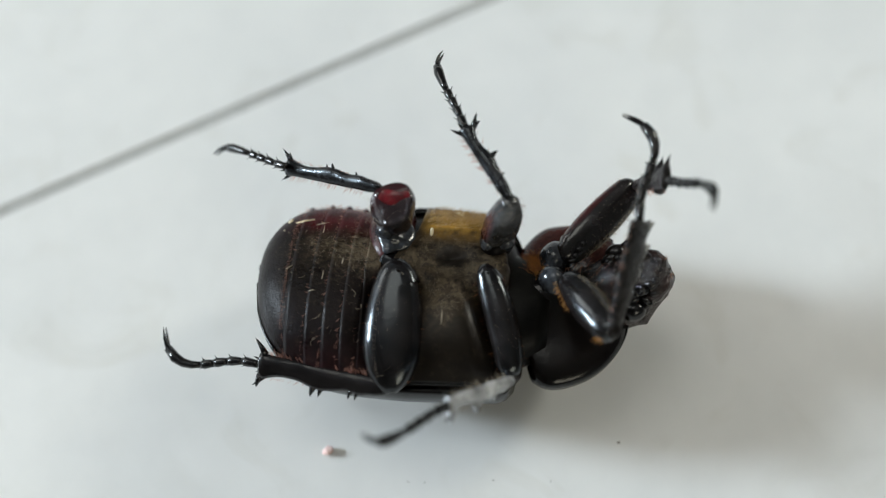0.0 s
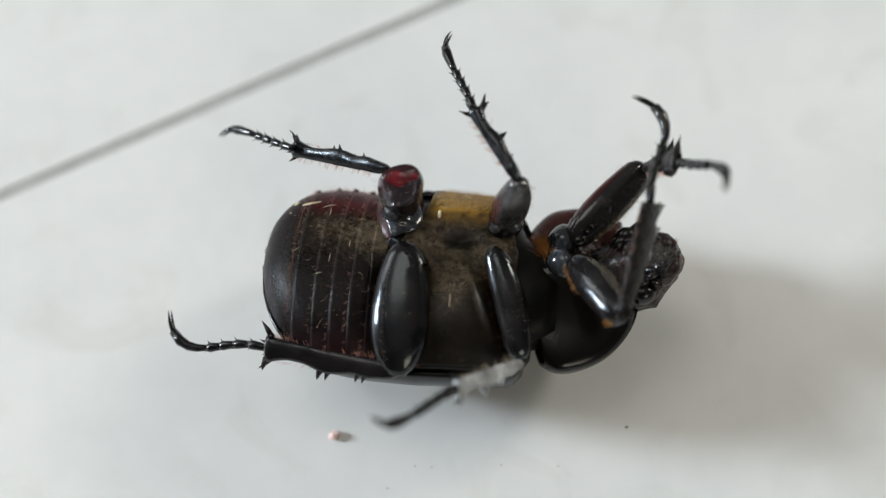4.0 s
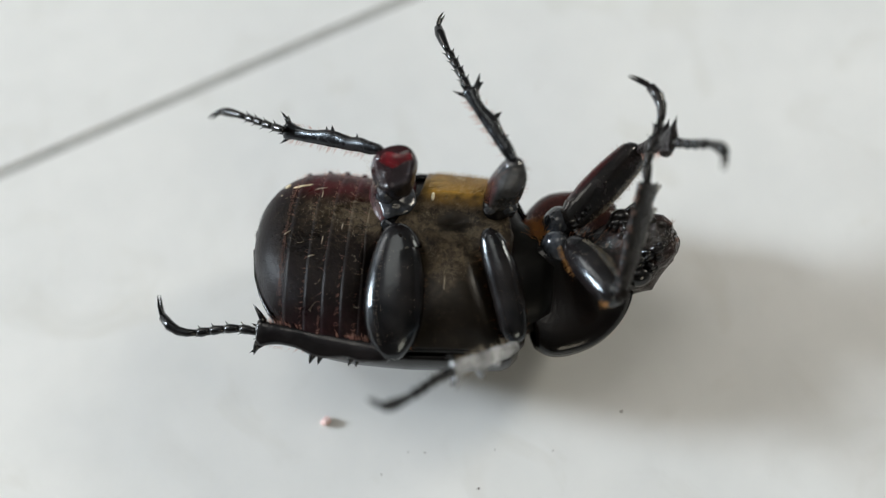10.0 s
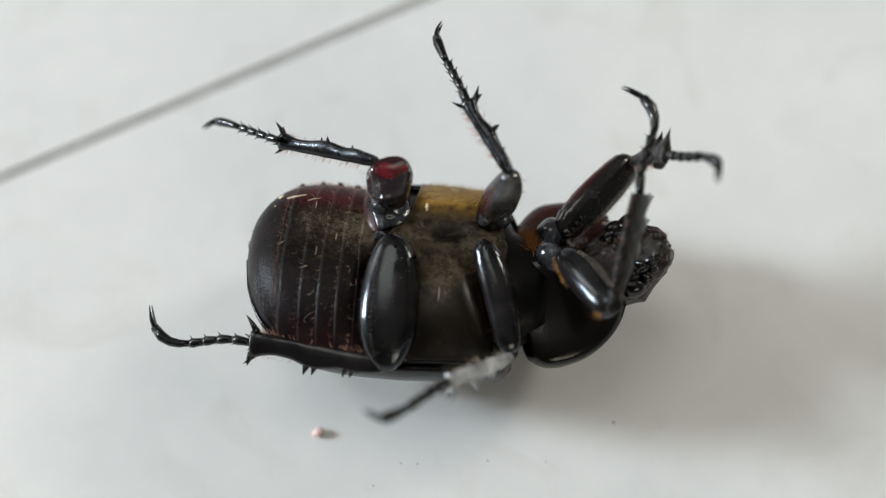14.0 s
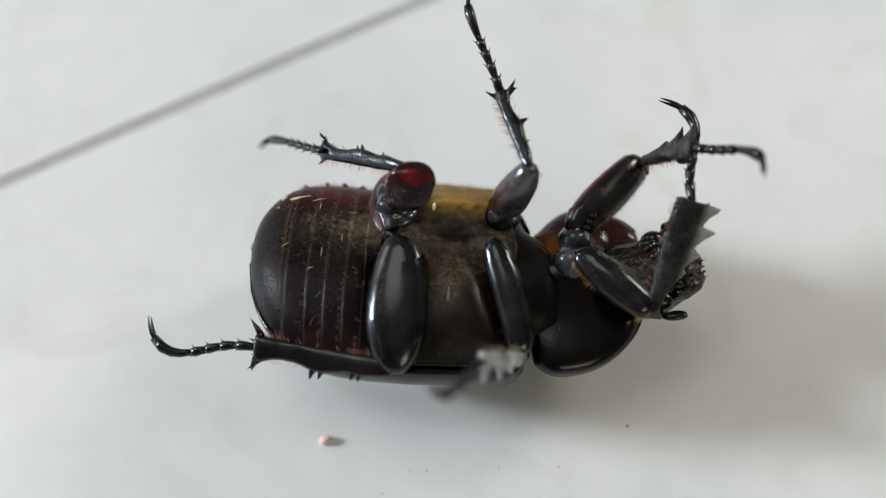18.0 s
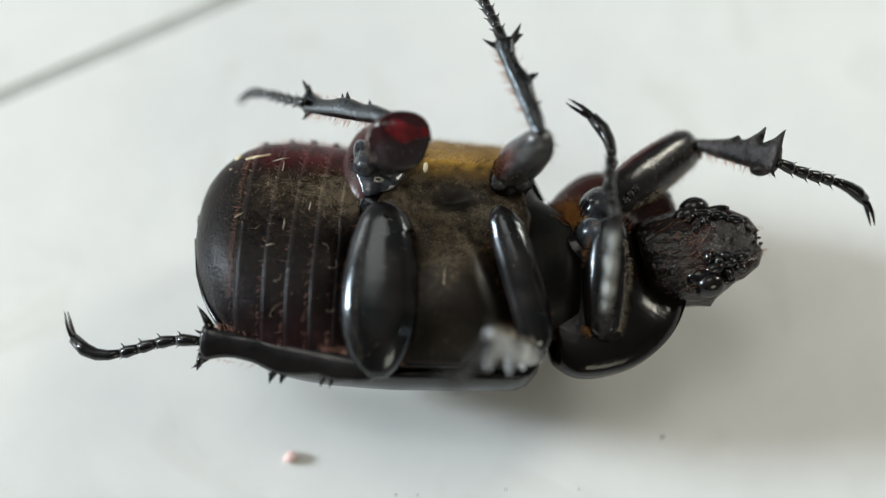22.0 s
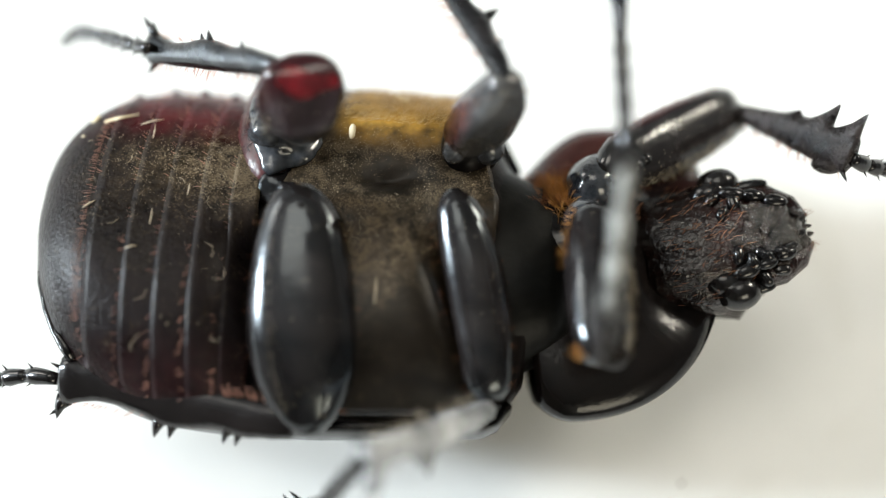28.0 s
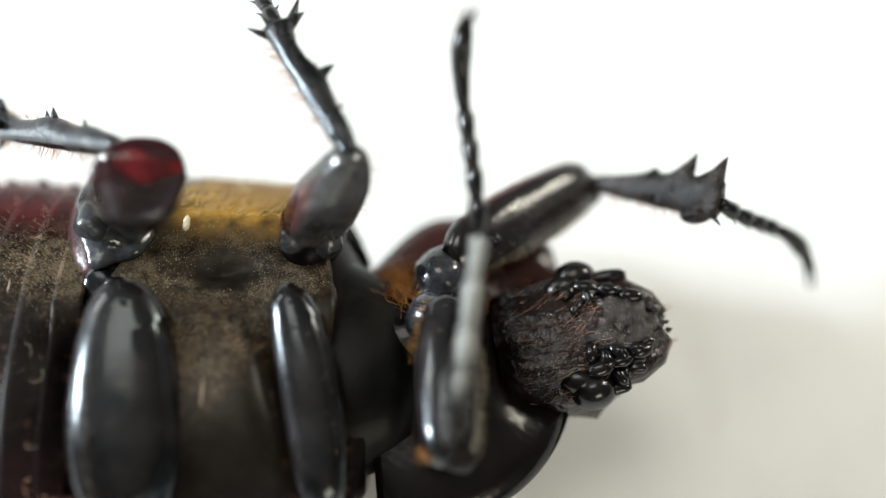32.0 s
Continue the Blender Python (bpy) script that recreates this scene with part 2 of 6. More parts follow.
# the pale edge colour is painted sheen, on the near fore tibia
BLADE = material("sheen_edged_leg_chitin", (0.003, 0.0028, 0.003), 0.14, (0.022, 0.019, 0.018), 700, 0.8, 1200, rough2=0.4, spec=0.2, flank=((-1.1, -2.4, (0.34, 0.34, 0.32), "Y"),))
ORANGE = material("orange_bristles", (0.38, 0.15, 0.03), 0.5, (0.62, 0.30, 0.08), 900)
CRUST = material("crusty_chin_chitin", (0.004, 0.0028, 0.0025), 0.07, (0.04, 0.029, 0.023), 1500, 1.0, 2200, rough2=0.3, spec=0.8)
STRAW = material("pale_straw_crumb", (0.62, 0.50, 0.30), 0.6, (0.8, 0.72, 0.52), 900, 0.3, 2000)
LEG = material("leg_chitin", (0.003, 0.0024, 0.0026), 0.13, (0.009, 0.007, 0.007), 500, 0.1, 2000, rough2=0.26)
# pale greys stand in for glare mirrored by the near middle tibia
PALE = material("sheen_grey_chitin", (0.09, 0.094, 0.10), 0.12, (0.52, 0.53, 0.54), 380, 0.35, 1500, rough2=0.3, spec=1.0)
DUST = material("pale_dust", (0.24, 0.19, 0.12), 0.85, (0.52, 0.44, 0.33), 1500)
PINK = material("pink_crumb", (0.86, 0.58, 0.53), 0.7, (0.9, 0.7, 0.65), 900, 0.12, 1500)
GRIT = material("dark_grit", (0.14, 0.125, 0.11), 0.8, (0.24, 0.21, 0.18), 2000)


# ---- mesh helpers ----
def part(name, bm, mat, parent=None, label=""):
    bmesh.ops.recalc_face_normals(bm, faces=bm.faces)
    data = bpy.data.meshes.new(name)
    bm.to_mesh(data)
    bm.free()
    for p in data.polygons:
        p.use_smooth = True
    data.materials.append(mat)
    ob = new(name, data)
    ob.parent = parent
    return tagged(ob, label)


def tube(bm, pts, radii, n=12, up=(0, 0, 1), power=1.0):
    """A closed body swept along pts (mm) with elliptical sections (half width, half thickness)."""
    pts = [Vector(p) for p in pts]
    up = Vector(up)
    rings = []
    for i, p in enumerate(pts):
        d = (pts[min(i + 1, len(pts) - 1)] - pts[max(i - 1, 0)]).normalized()
        side = up.cross(d)
        side = side.normalized() if side.length > 1e-6 else Vector((0, 1, 0))
        top = d.cross(side)
        a, b = radii[i]
        ring = []
        for k in range(n):
            c, s = math.cos(2 * math.pi * k / n), math.sin(2 * math.pi * k / n)
            c, s = math.copysign(abs(c) ** power, c), math.copysign(abs(s) ** power, s)
            ring.append(bm.verts.new((p + side * (a * c) + top * (b * s)) * MM))
        rings.append(ring)
    for r, q in zip(rings, rings[1:]):
        for k in range(n):
            bm.faces.new((r[k], r[(k + 1) % n], q[(k + 1) % n], q[k]))
    bm.faces.new(rings[0])
    bm.faces.new(rings[-1])


def cone(bm, base, way, length, radius, n=6, bend=None):
    base, way = Vector(base), Vector(way).normalized()
    side = way.orthogonal().normalized()
    top = way.cross(side)
    bend = Vector(bend) if bend else Vector((0, 0, 0))
    rings = []
    for u, r in ((0, 1.0), (0.45, 0.68), (0.8, 0.3)):
        c = base + way * (length * u) + bend * u * u
        rings.append([bm.verts.new((c + (side * math.cos(2 * math.pi * k / n) + top * math.sin(2 * math.pi * k / n)) * (radius * r)) * MM) for k in range(n)])
    tip = bm.verts.new((base + way * length + bend) * MM)
    for r, q in zip(rings, rings[1:]):
        for k in range(n):
            bm.faces.new((r[k], r[(k + 1) % n], q[(k + 1) % n], q[k]))
    for k in range(n):
        bm.faces.new((rings[-1][k], rings[-1][(k + 1) % n], tip))
    bm.faces.new(rings[0])


def hair(bm, base, way, length, radius=0.035):
    cone(bm, base, way, length, radius, 3, Vector((random.uniform(-1, 1), random.uniform(-1, 1), random.uniform(-1, 1))) * length * 0.15)


def blob(bm, centre, size, turn=(0, 0, 0), rough=0.0, seg=14, rings=8, freq=1.0):
    """An ellipsoid of half sizes (mm), with an uneven surface."""
    m = Matrix.Translation(Vector(centre)) @ Euler([radians(a) for a in turn]).to_matrix().to_4x4() @ Matrix.Diagonal((*size, 1))
    made = bmesh.ops.create_uvsphere(bm, u_segments=seg, v_segments=rings, radius=1.0)["verts"]
    for v in made:
        p = m @ v.co
        if rough:
            p = p + (p - Vector(centre)).normalized() * (noise.noise(p * freq) * rough)
        v.co = p * MM


def plate(bm, f, nu, nv, thick):
    """A curved shell f(u, v) -> mm, with a thickness towards its inner side."""
    pts = [[f(i / nu, j / nv) for j in range(nv + 1)] for i in range(nu + 1)]
    outer, inner = [], []
    for i in range(nu + 1):
        ro, ri = [], []
        for j in range(nv + 1):
            du = pts[min(i + 1, nu)][j] - pts[max(i - 1, 0)][j]
            dv = pts[i][min(j + 1, nv)] - pts[i][max(j - 1, 0)]
            nrm = du.cross(dv)
            nrm = nrm.normalized() if nrm.length > 1e-9 else Vector((0, 0, 1))
            ro.append(bm.verts.new(pts[i][j] * MM))
            ri.append(bm.verts.new((pts[i][j] - nrm * thick) * MM))
        outer.append(ro)
        inner.append(ri)
    for i in range(nu):
        for j in range(nv):
            bm.faces.new((outer[i][j], outer[i + 1][j], outer[i + 1][j + 1], outer[i][j + 1]))
            bm.faces.new((inner[i][j], inner[i][j + 1], inner[i + 1][j + 1], inner[i + 1][j]))
    for i in range(nu):
        bm.faces.new((outer[i][0], inner[i][0], inner[i + 1][0], outer[i + 1][0]))
        bm.faces.new((outer[i][nv], outer[i + 1][nv], inner[i + 1][nv], inner[i][nv]))
    for j in range(nv):
        bm.faces.new((outer[0][j], outer[0][j + 1], inner[0][j + 1], inner[0][j]))
        bm.faces.new((outer[nu][j], inner[nu][j], inner[nu][j + 1], outer[nu][j + 1]))


def flake(bm, p, r):
    turn = Euler([random.uniform(0, 1.0), random.uniform(0, 1.0), random.uniform(0, 3.1)]).to_matrix()
    v = [bm.verts.new((p + turn @ Vector(d)) * MM) for d in ((r, 0, 0), (0, r * random.uniform(0.4, 1), 0), (-r, 0, 0), (0, -r * 0.7, 0), (0, 0, r * 0.5), (0, 0, -r * 0.5))]
    for a, b in ((0, 1), (1, 2), (2, 3), (3, 0)):
        bm.faces.new((v[a], v[b], v[4]))
        bm.faces.new((v[b], v[a], v[5]))


def ease(x, table):
    """Linear look-up in pairs (x, value)."""
    for (a, p), (b, q) in zip(table, table[1:]):
        if x <= b:
            u = max(0.0, (x - a) / (b - a))
            return p + (q - p) * u
    return table[-1][1]


# ---- room ----
def box(bm, lo, hi):
    m = Matrix.Translation((Vector(lo) + Vector(hi)) / 2) @ Matrix.Diagonal((*(Vector(hi) - Vector(lo)), 1))
    bmesh.ops.create_cube(bm, size=1.0, matrix=m)


def flat_part(name, bm, mat, parent=None, label="", kind="structure"):
    ob = part(name, bm, mat, parent, label)
    for p in ob.data.polygons:
        p.use_smooth = False
    return tagged(ob, kind=kind) if kind else ob


def build_room():
    half, high, t = 2.1, 2.6, 0.15
    bm = bmesh.new()
    box(bm, (-half, -half, -0.06), (half, half, -0.00015))
    floor = flat_part("floor", bm, GROUT, None, "pale grey tiled floor with thin grey grout joints")
    floor.matrix_world = ROOM
    bm = bmesh.new()
    # the ceiling is open round the added overhead lamp
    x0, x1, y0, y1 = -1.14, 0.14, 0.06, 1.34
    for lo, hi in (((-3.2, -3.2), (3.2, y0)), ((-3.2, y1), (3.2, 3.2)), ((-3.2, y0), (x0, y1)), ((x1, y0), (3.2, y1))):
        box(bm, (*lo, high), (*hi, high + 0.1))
    ob = flat_part("ceiling", bm, PLASTER, None, "plain grey plaster ceiling with a hole cut for an added overhead lamp")
    # each wall is pierced by a window
    for name, lo, hi, axis, win in (("wall_north", (half, -half - t, 0), (half + t, half + t, high), 1, (0.7, 1.7, 0.8, 2.0)),
                                    ("wall_south", (-half - t, -half - t, 0), (-half, half + t, high), 1, (-0.32, 0.72, 0.83, 1.77)),
                                    ("wall_east", (-half, -half - t, 0), (half, -half, high), 0, (0.06, 0.54, 0.93, 1.57)),
                                    ("wall_west", (-half, half, 0), (half, half + t, high), 0, (1.13, 1.63, 0.63, 1.27))):
        bm = bmesh.new()
        a, b, z0, z1 = win
        for p, q, r, s in ((lo[axis], a, 0, high), (b, hi[axis], 0, high), (a, b, 0, z0), (a, b, z1, high)):
            l2, h2 = list(lo), list(hi)
            l2[axis], h2[axis], l2[2], h2[2] = p, q, r, s
            box(bm, l2, h2)
        ob = flat_part(name, bm, PLASTER, None, "plain grey plaster wall with a window opening")
        ob.matrix_world = ROOM
    return floor


FLOOR = build_room()

# ---- the beetle ----
beetle = new("beetle")
beetle.empty_display_size = 0.01
tagged(beetle, "glossy black-brown rhinoceros beetle lying on its back on a tile floor", "beetle")

LEAN = Matrix.Translation((0, -3.1, 11.6)) @ Matrix.Rotation(radians(-6), 4, "Z") @ Matrix.Rotation(radians(-10), 4, "X")
LEAN_BACK = LEAN.inverted()


def half_width(x, side=-1):
    w = 11.5 * max(0.0, 1 - max(0.0, (-4.5 - x) / 11.6) ** 3.0) ** 0.5
    if side > 0:
        w -= 1.2 * min(1.0, max(0.0, (1.0 - x) / 4.0)) * min(1.0, w / 6.0)
    round_off = max(0.0, (x - 9.5) / 6.5) ** 2 if side > 0 else max(0.0, (x - 12.2) / 5.0) ** 2
    return w * (1 - 0.005 * max(0.0, x - 2) - round_off)


def bend(x):
    """The tail swings a little to one side."""
    return 2.0 * (max(0.0, -3.0 - x) / 13.0) ** 1.5


def belly_height(x):
    h = 4.6 * max(0.0, 1 - max(0.0, (-7.0 - x) / 9.0) ** 3.6) ** 0.55
    return h - 0.9 * max(0.0, (x - 11) / 4) ** 2


def belly(x, a, lift=0.0, narrow=1.0):
    """The underside at length x and angle a (0 to pi) across it."""
    c, s = math.cos(a), math.sin(a)
    q = math.copysign(abs(c) ** 0.85, c)
    y = half_width(x, q) * narrow * q
    # hollows under the hind and middle thighs
    sunk = (3.3 * math.exp(-((x + 0.3) / 2.6) ** 2) + 2.4 * math.exp(-((x - 9.9 + 0.25 * y) / 1.9) ** 2)) * min(1.0, max(0.0, (-y - 0.2) / 2.5)) * (1 - abs(q) ** 4)
    z = belly_height(x) * (1 - abs(q) ** 2.8) ** 0.75 + 0.3 + lift * abs(s) ** 0.4 - sunk
    return LEAN @ Vector((x, y + bend(x), z))


def build_core():
    bm = bmesh.new()
    rings = []
    for i in range(31):
        x = -15.9 + 30.4 * i / 30
        ring = []
        for k in range(32):
            a = 2 * math.pi * k / 32
            c, s = math.cos(a), math.sin(a)
            q = math.copysign(abs(c) ** 0.85, c)
            y = half_width(x, q) * 0.97 * q
            if s > 0:
                dip = 3.1 * math.exp(-((x + 0.3) / 2.6) ** 2) + 2.5 * math.exp(-((x - 9.9 + 0.25 * y) / 1.9) ** 2)
                z = belly_height(x) * 0.93 * (1 - abs(q) ** 2.5) ** 0.85 - dip * min(1.0, max(0.0, (-y - 0.2) / 2.5)) * (1 - abs(q) ** 4)
            else:
                z = 9.6 * ease(x, ((-17, 0.0), (-15, 0.45), (-12, 0.8), (-4, 1), (9, 0.95), (15, 0.7))) * math.copysign(abs(s) ** 0.9, s)
            ring.append(bm.verts.new((LEAN @ Vector((x, y + bend(x), z))) * MM))
        rings.append(ring)
    for r, q in zip(rings, rings[1:]):
        for k in range(32):
            bm.faces.new((r[k], r[(k + 1) % 32], q[(k + 1) % 32], q[k]))
    bm.faces.new(rings[0])
    bm.faces.new(rings[-1])
    part("body", bm, SHADED, beetle)


def build_elytra():
    for side in (1, -1):
        bm = bmesh.new()

        def f(u, v, side=side):
            x = -16.0 + 29.5 * u
            w = (half_width(x, side) + 0.14) * (1 if x < 11.5 else 1 - 0.12 * ((x - 11.5) / 2.7) ** 3)
            a = radians(-90 + 94 * v)
            d = 11.3 * ease(x, ((-16.1, 0.1), (-15, 0.42), (-12, 0.74), (-8, 0.93), (0, 1), (8, 0.97), (12, 0.9), (15, 0.7)))
            y = side * w * max(0.0, math.cos(a)) ** 1.25
            z = d * math.sin(a) if a < 0 else 5.0 * math.sin(a)
            return LEAN @ Vector((x, y + bend(x) + side * 0.02, z))

        plate(bm, f, 40, 20, 0.45 * side)
        part("elytron", bm, CASE, beetle, "glossy black wing case")


def skin(ob, dust, tint):
    """Stores how dusty and how coloured the shell is, as masks for its material."""
    for key, func in (("dust", dust), ("tint", tint)):
        layer = ob.data.attributes.new(key, "FLOAT", "POINT")
        for v, d in zip(ob.data.vertices, layer.data):
            p = LEAN_BACK @ (v.co / MM)
            d.value = func(p.x, p.y)
    return ob


def bell(x, mid, width):
    return math.exp(-((x - mid) / width) ** 2)


def belly_dust(x, y):
    belt = bell(y, 2.3, 2.4) * (1.1 * bell(x, -2.5, 2.4) + 0.75 * bell(x, -7, 4.5))
    return belt + 0.12 * bell(y, 0.0, 7.0) * bell(x, -7, 6)


def belly_tint(x, y):
    return min(1.0, max(0.0, (y - 3.6) / 3.0)) * min(1.0, max(0.15, (x + 14) / 5.0)) + 0.12 * min(1.0, max(0.0, (-y - 7.5) / 3.0))


def breast_dust(x, y):
    wedge = bell(x - 5.4, 0, 2.0 + 0.75 * max(0.0, y + 5.5)) * min(1.0, max(0.0, (y + 7.5) / 4.0)) * (1 - min(1.0, max(0.0, (y - 4.2) / 2.0)))
    # the hollow is dust-free, which also paints in its shade
    hollow = bell(x, 5.9, 1.7) * bell(y, 2.2, 1.1)
    ends = 0.5 * bell(y, 1.6, 1.3) * (bell(x, 1.0, 1.3) + bell(x, 10.0, 1.2))
    return max(0.0, 0.95 * wedge + ends - 1.9 * hollow) + 0.03


def breast_tint(x, y):
    return min(1.0, max(0.0, (y - 4.0) / 2.2)) * min(1.0, max(0.0, (x - 1.5) / 2.5))


SEAMS = (-2.1, -3.2, -5.05, -7.05, -9.0, -11.35, -16.3)


def build_sternites():
    for k, (x0, x1) in enumerate(zip(SEAMS, SEAMS[1:])):
        bm = bmesh.new()
        last = k == len(SEAMS) - 2

        def f(u, v, x0=x0, x1=x1, last=last):
            a = math.pi * (0.02 + 0.96 * v)
            x = x0 + (x1 - x0) * u
            if not last:
                x -= 0.35 * math.sin(a) ** 2 * u
            lift = 0.10 + (0.0 if last else 0.09 * u ** 2) + 0.05 * noise.noise(Vector((x * 0.6, a * 3, k)))
            return belly(x + 0.25 * (1 - u), a, lift, 0.985)

        plate(bm, f, 24 if last else 6, 72, -0.3)
        skin(part("sternite", bm, STERNITE, beetle, "smooth rounded tail plate" if last else ""), belly_dust, belly_tint)
    # rough bumps where the seams end at the flank
    for x in SEAMS[1:-1]:
        bm = bmesh.new()
        blob(bm, belly(x - 0.15, math.pi * 0.075, 0.25), (0.42, 0.6, 0.52), (0, 0, 0), 0.25, 12, 8, 2.5)
        part("tubercle", bm, RUDDY, beetle)
    # fine bristle rows behind the seams
    bm = bmesh.new()
    for x in SEAMS[1:-1]:
        for _ in range(70):
            a = math.pi * random.uniform(0.06, 0.94)
            p = belly(x - 0.25 + random.uniform(-0.15, 0.1), a, 0.42)
            n = (p - LEAN @ Vector((x, 0, 0))).normalized()
            hair(bm, p, n + Vector((-1.2, random.uniform(-0.3, 0.3), 0)), random.uniform(0.25, 0.55), 0.016)
    # the dense comb of the last seam
    for k in range(150):
        a = math.pi * (0.3 + 0.5 * k / 150)
        p = belly(SEAMS[-2] - 0.3 - 0.35 * math.sin(a) ** 2, a, 0.4)
        hair(bm, p, Vector((-1.0, random.uniform(-0.35, 0.35), 0.35)), random.uniform(0.25, 0.65), 0.014)
    for _ in range(160):
        x = random.uniform(-13, -3)
        p = belly(x, math.pi * random.uniform(0.015, 0.06), 0.2, 1.0)
        hair(bm, p, Vector((random.uniform(-0.6, 0.2), 1, 0.5)), random.uniform(0.5, 1.1), 0.025)
    part("belly_bristles", bm, RED_HAIR, beetle, "sparse red-brown bristles along the belly plates")


def breast(x, a, lift=0.3):
    p = LEAN_BACK @ belly(x, a, lift)
    groove = 0.2 * math.exp(-((p.y - 1.5) / 0.9) ** 2) * (1 - abs(x - 5.5) / 9)
    hollow = 0.55 * math.exp(-((p.y - 2.2) / 0.8) ** 2 - ((x - 5.9) / 1.7) ** 2)
    swell = 0.65 * math.exp(-((p.y - 6.9) / 2.4) ** 2) + 0.22 * noise.noise(p * 0.9) * math.exp(-((p.y - 1.5) / 3.2) ** 2)
    return LEAN @ Vector((p.x, p.y, p.z - groove - hollow + swell))


def build_breast():
    bm = bmesh.new()

    def f(u, v):
        a = math.pi * (0.09 + 0.82 * v)
        side = 1 - math.exp(-((v - 0.5) / 0.12) ** 2)
        back = -0.8 + 3.0 * side
        front = 12.4 - 1.0 * side
        return breast(front + (back - front) * u, a)

    plate(bm, f, 40, 72, -0.4)
    skin(part("breastplate", bm, BREAST, beetle, "dark brown breastplate powdered with tan dust"), breast_dust, breast_tint)
    # down of the golden flank
    bm = bmesh.new()
    for _ in range(1500):
        x, a = random.uniform(2.6, 10.2), math.pi * random.uniform(0.09, 0.34)
        p = breast(x, a, 0.68)
        if random.random() < 0.35 + 0.65 * breast_tint(x, (LEAN_BACK @ p).y):
            hair(bm, p, Vector((random.uniform(0.2, 1.2), random.uniform(-0.2, 0.7), 0.3)), random.uniform(0.5, 1.1), 0.02)
    part("golden_down", bm, GOLD, beetle, "golden-brown down on the flank of the breast")
    for side in (0, 1):
        bm = bmesh.new()

        def s(u, v, side=side):
            a = math.pi * (0.015 + 0.07 * v)
            return belly(-3 + 16.2 * u, math.pi - a if side else a, 0.12 + 0.12 * math.sin(math.pi * v))

        plate(bm, s, 20, 6, 0.25 if side else -0.25)
        part("side_plate", bm, CHITIN, beetle)
    # front of the breast, between the middle legs, and the waist
    bm = bmesh.new()
    tube(bm, [LEAN @ Vector((x, -1.2, z)) for x, z in ((9.5, -0.6), (12.4, 0.0), (14, 0.2), (15.6, 0.2), (17.0, 0.2))],
         [(8.4, 4.2), (7.6, 4.0), (6.4, 3.8), (5.6, 3.6), (4.8, 3.2)], 28, power=0.95)
    part("waist", bm, WAIST, beetle, "smooth greyish waist behind the forebody")


def build_coxae():
    for x, y, z, size, turn in ((-0.4, -8.0, 14.2, (2.3, 5.0, 1.2), (16, 0, 4)), (-0.6, 3.9, 14.7, (2.6, 5.0, 1.6), (-18, 0, -6)),
                                (10.2, -4.2, 14.8, (1.6, 3.0, 1.5), (10, 0, 14)), (11.2, 1.6, 15.6, (1.9, 2.4, 1.7), (-12, 0, -28))):
        bm = bmesh.new()
        blob(bm, (x, y, z), size, turn, 0.12, 24, 14, 0.5)
        part("coxa", bm, COXA if y > 3 else SHADED, beetle)
    for x, y, z, size, turn in ((-0.1, -1.2, 16.35, (1.5, 1.6, 0.5), (8, 0, 10)), (0.0, 2.0, 16.7, (1.9, 2.3, 0.6), (-8, 6, -14)), (-1.3, 3.0, 17.6, (1.0, 1.9, 0.9), (-24, -16, 12)), (10.0, -1.6, 15.9, (1.6, 1.4, 0.55), (8, 0, 20))):
        bm = bmesh.new()
        blob(bm, (x, y, z), size, turn, 0.7, 26, 16, 0.85)
        part("trochanter", bm, HINGE if y > 0 else LEG_GLOSS, beetle)


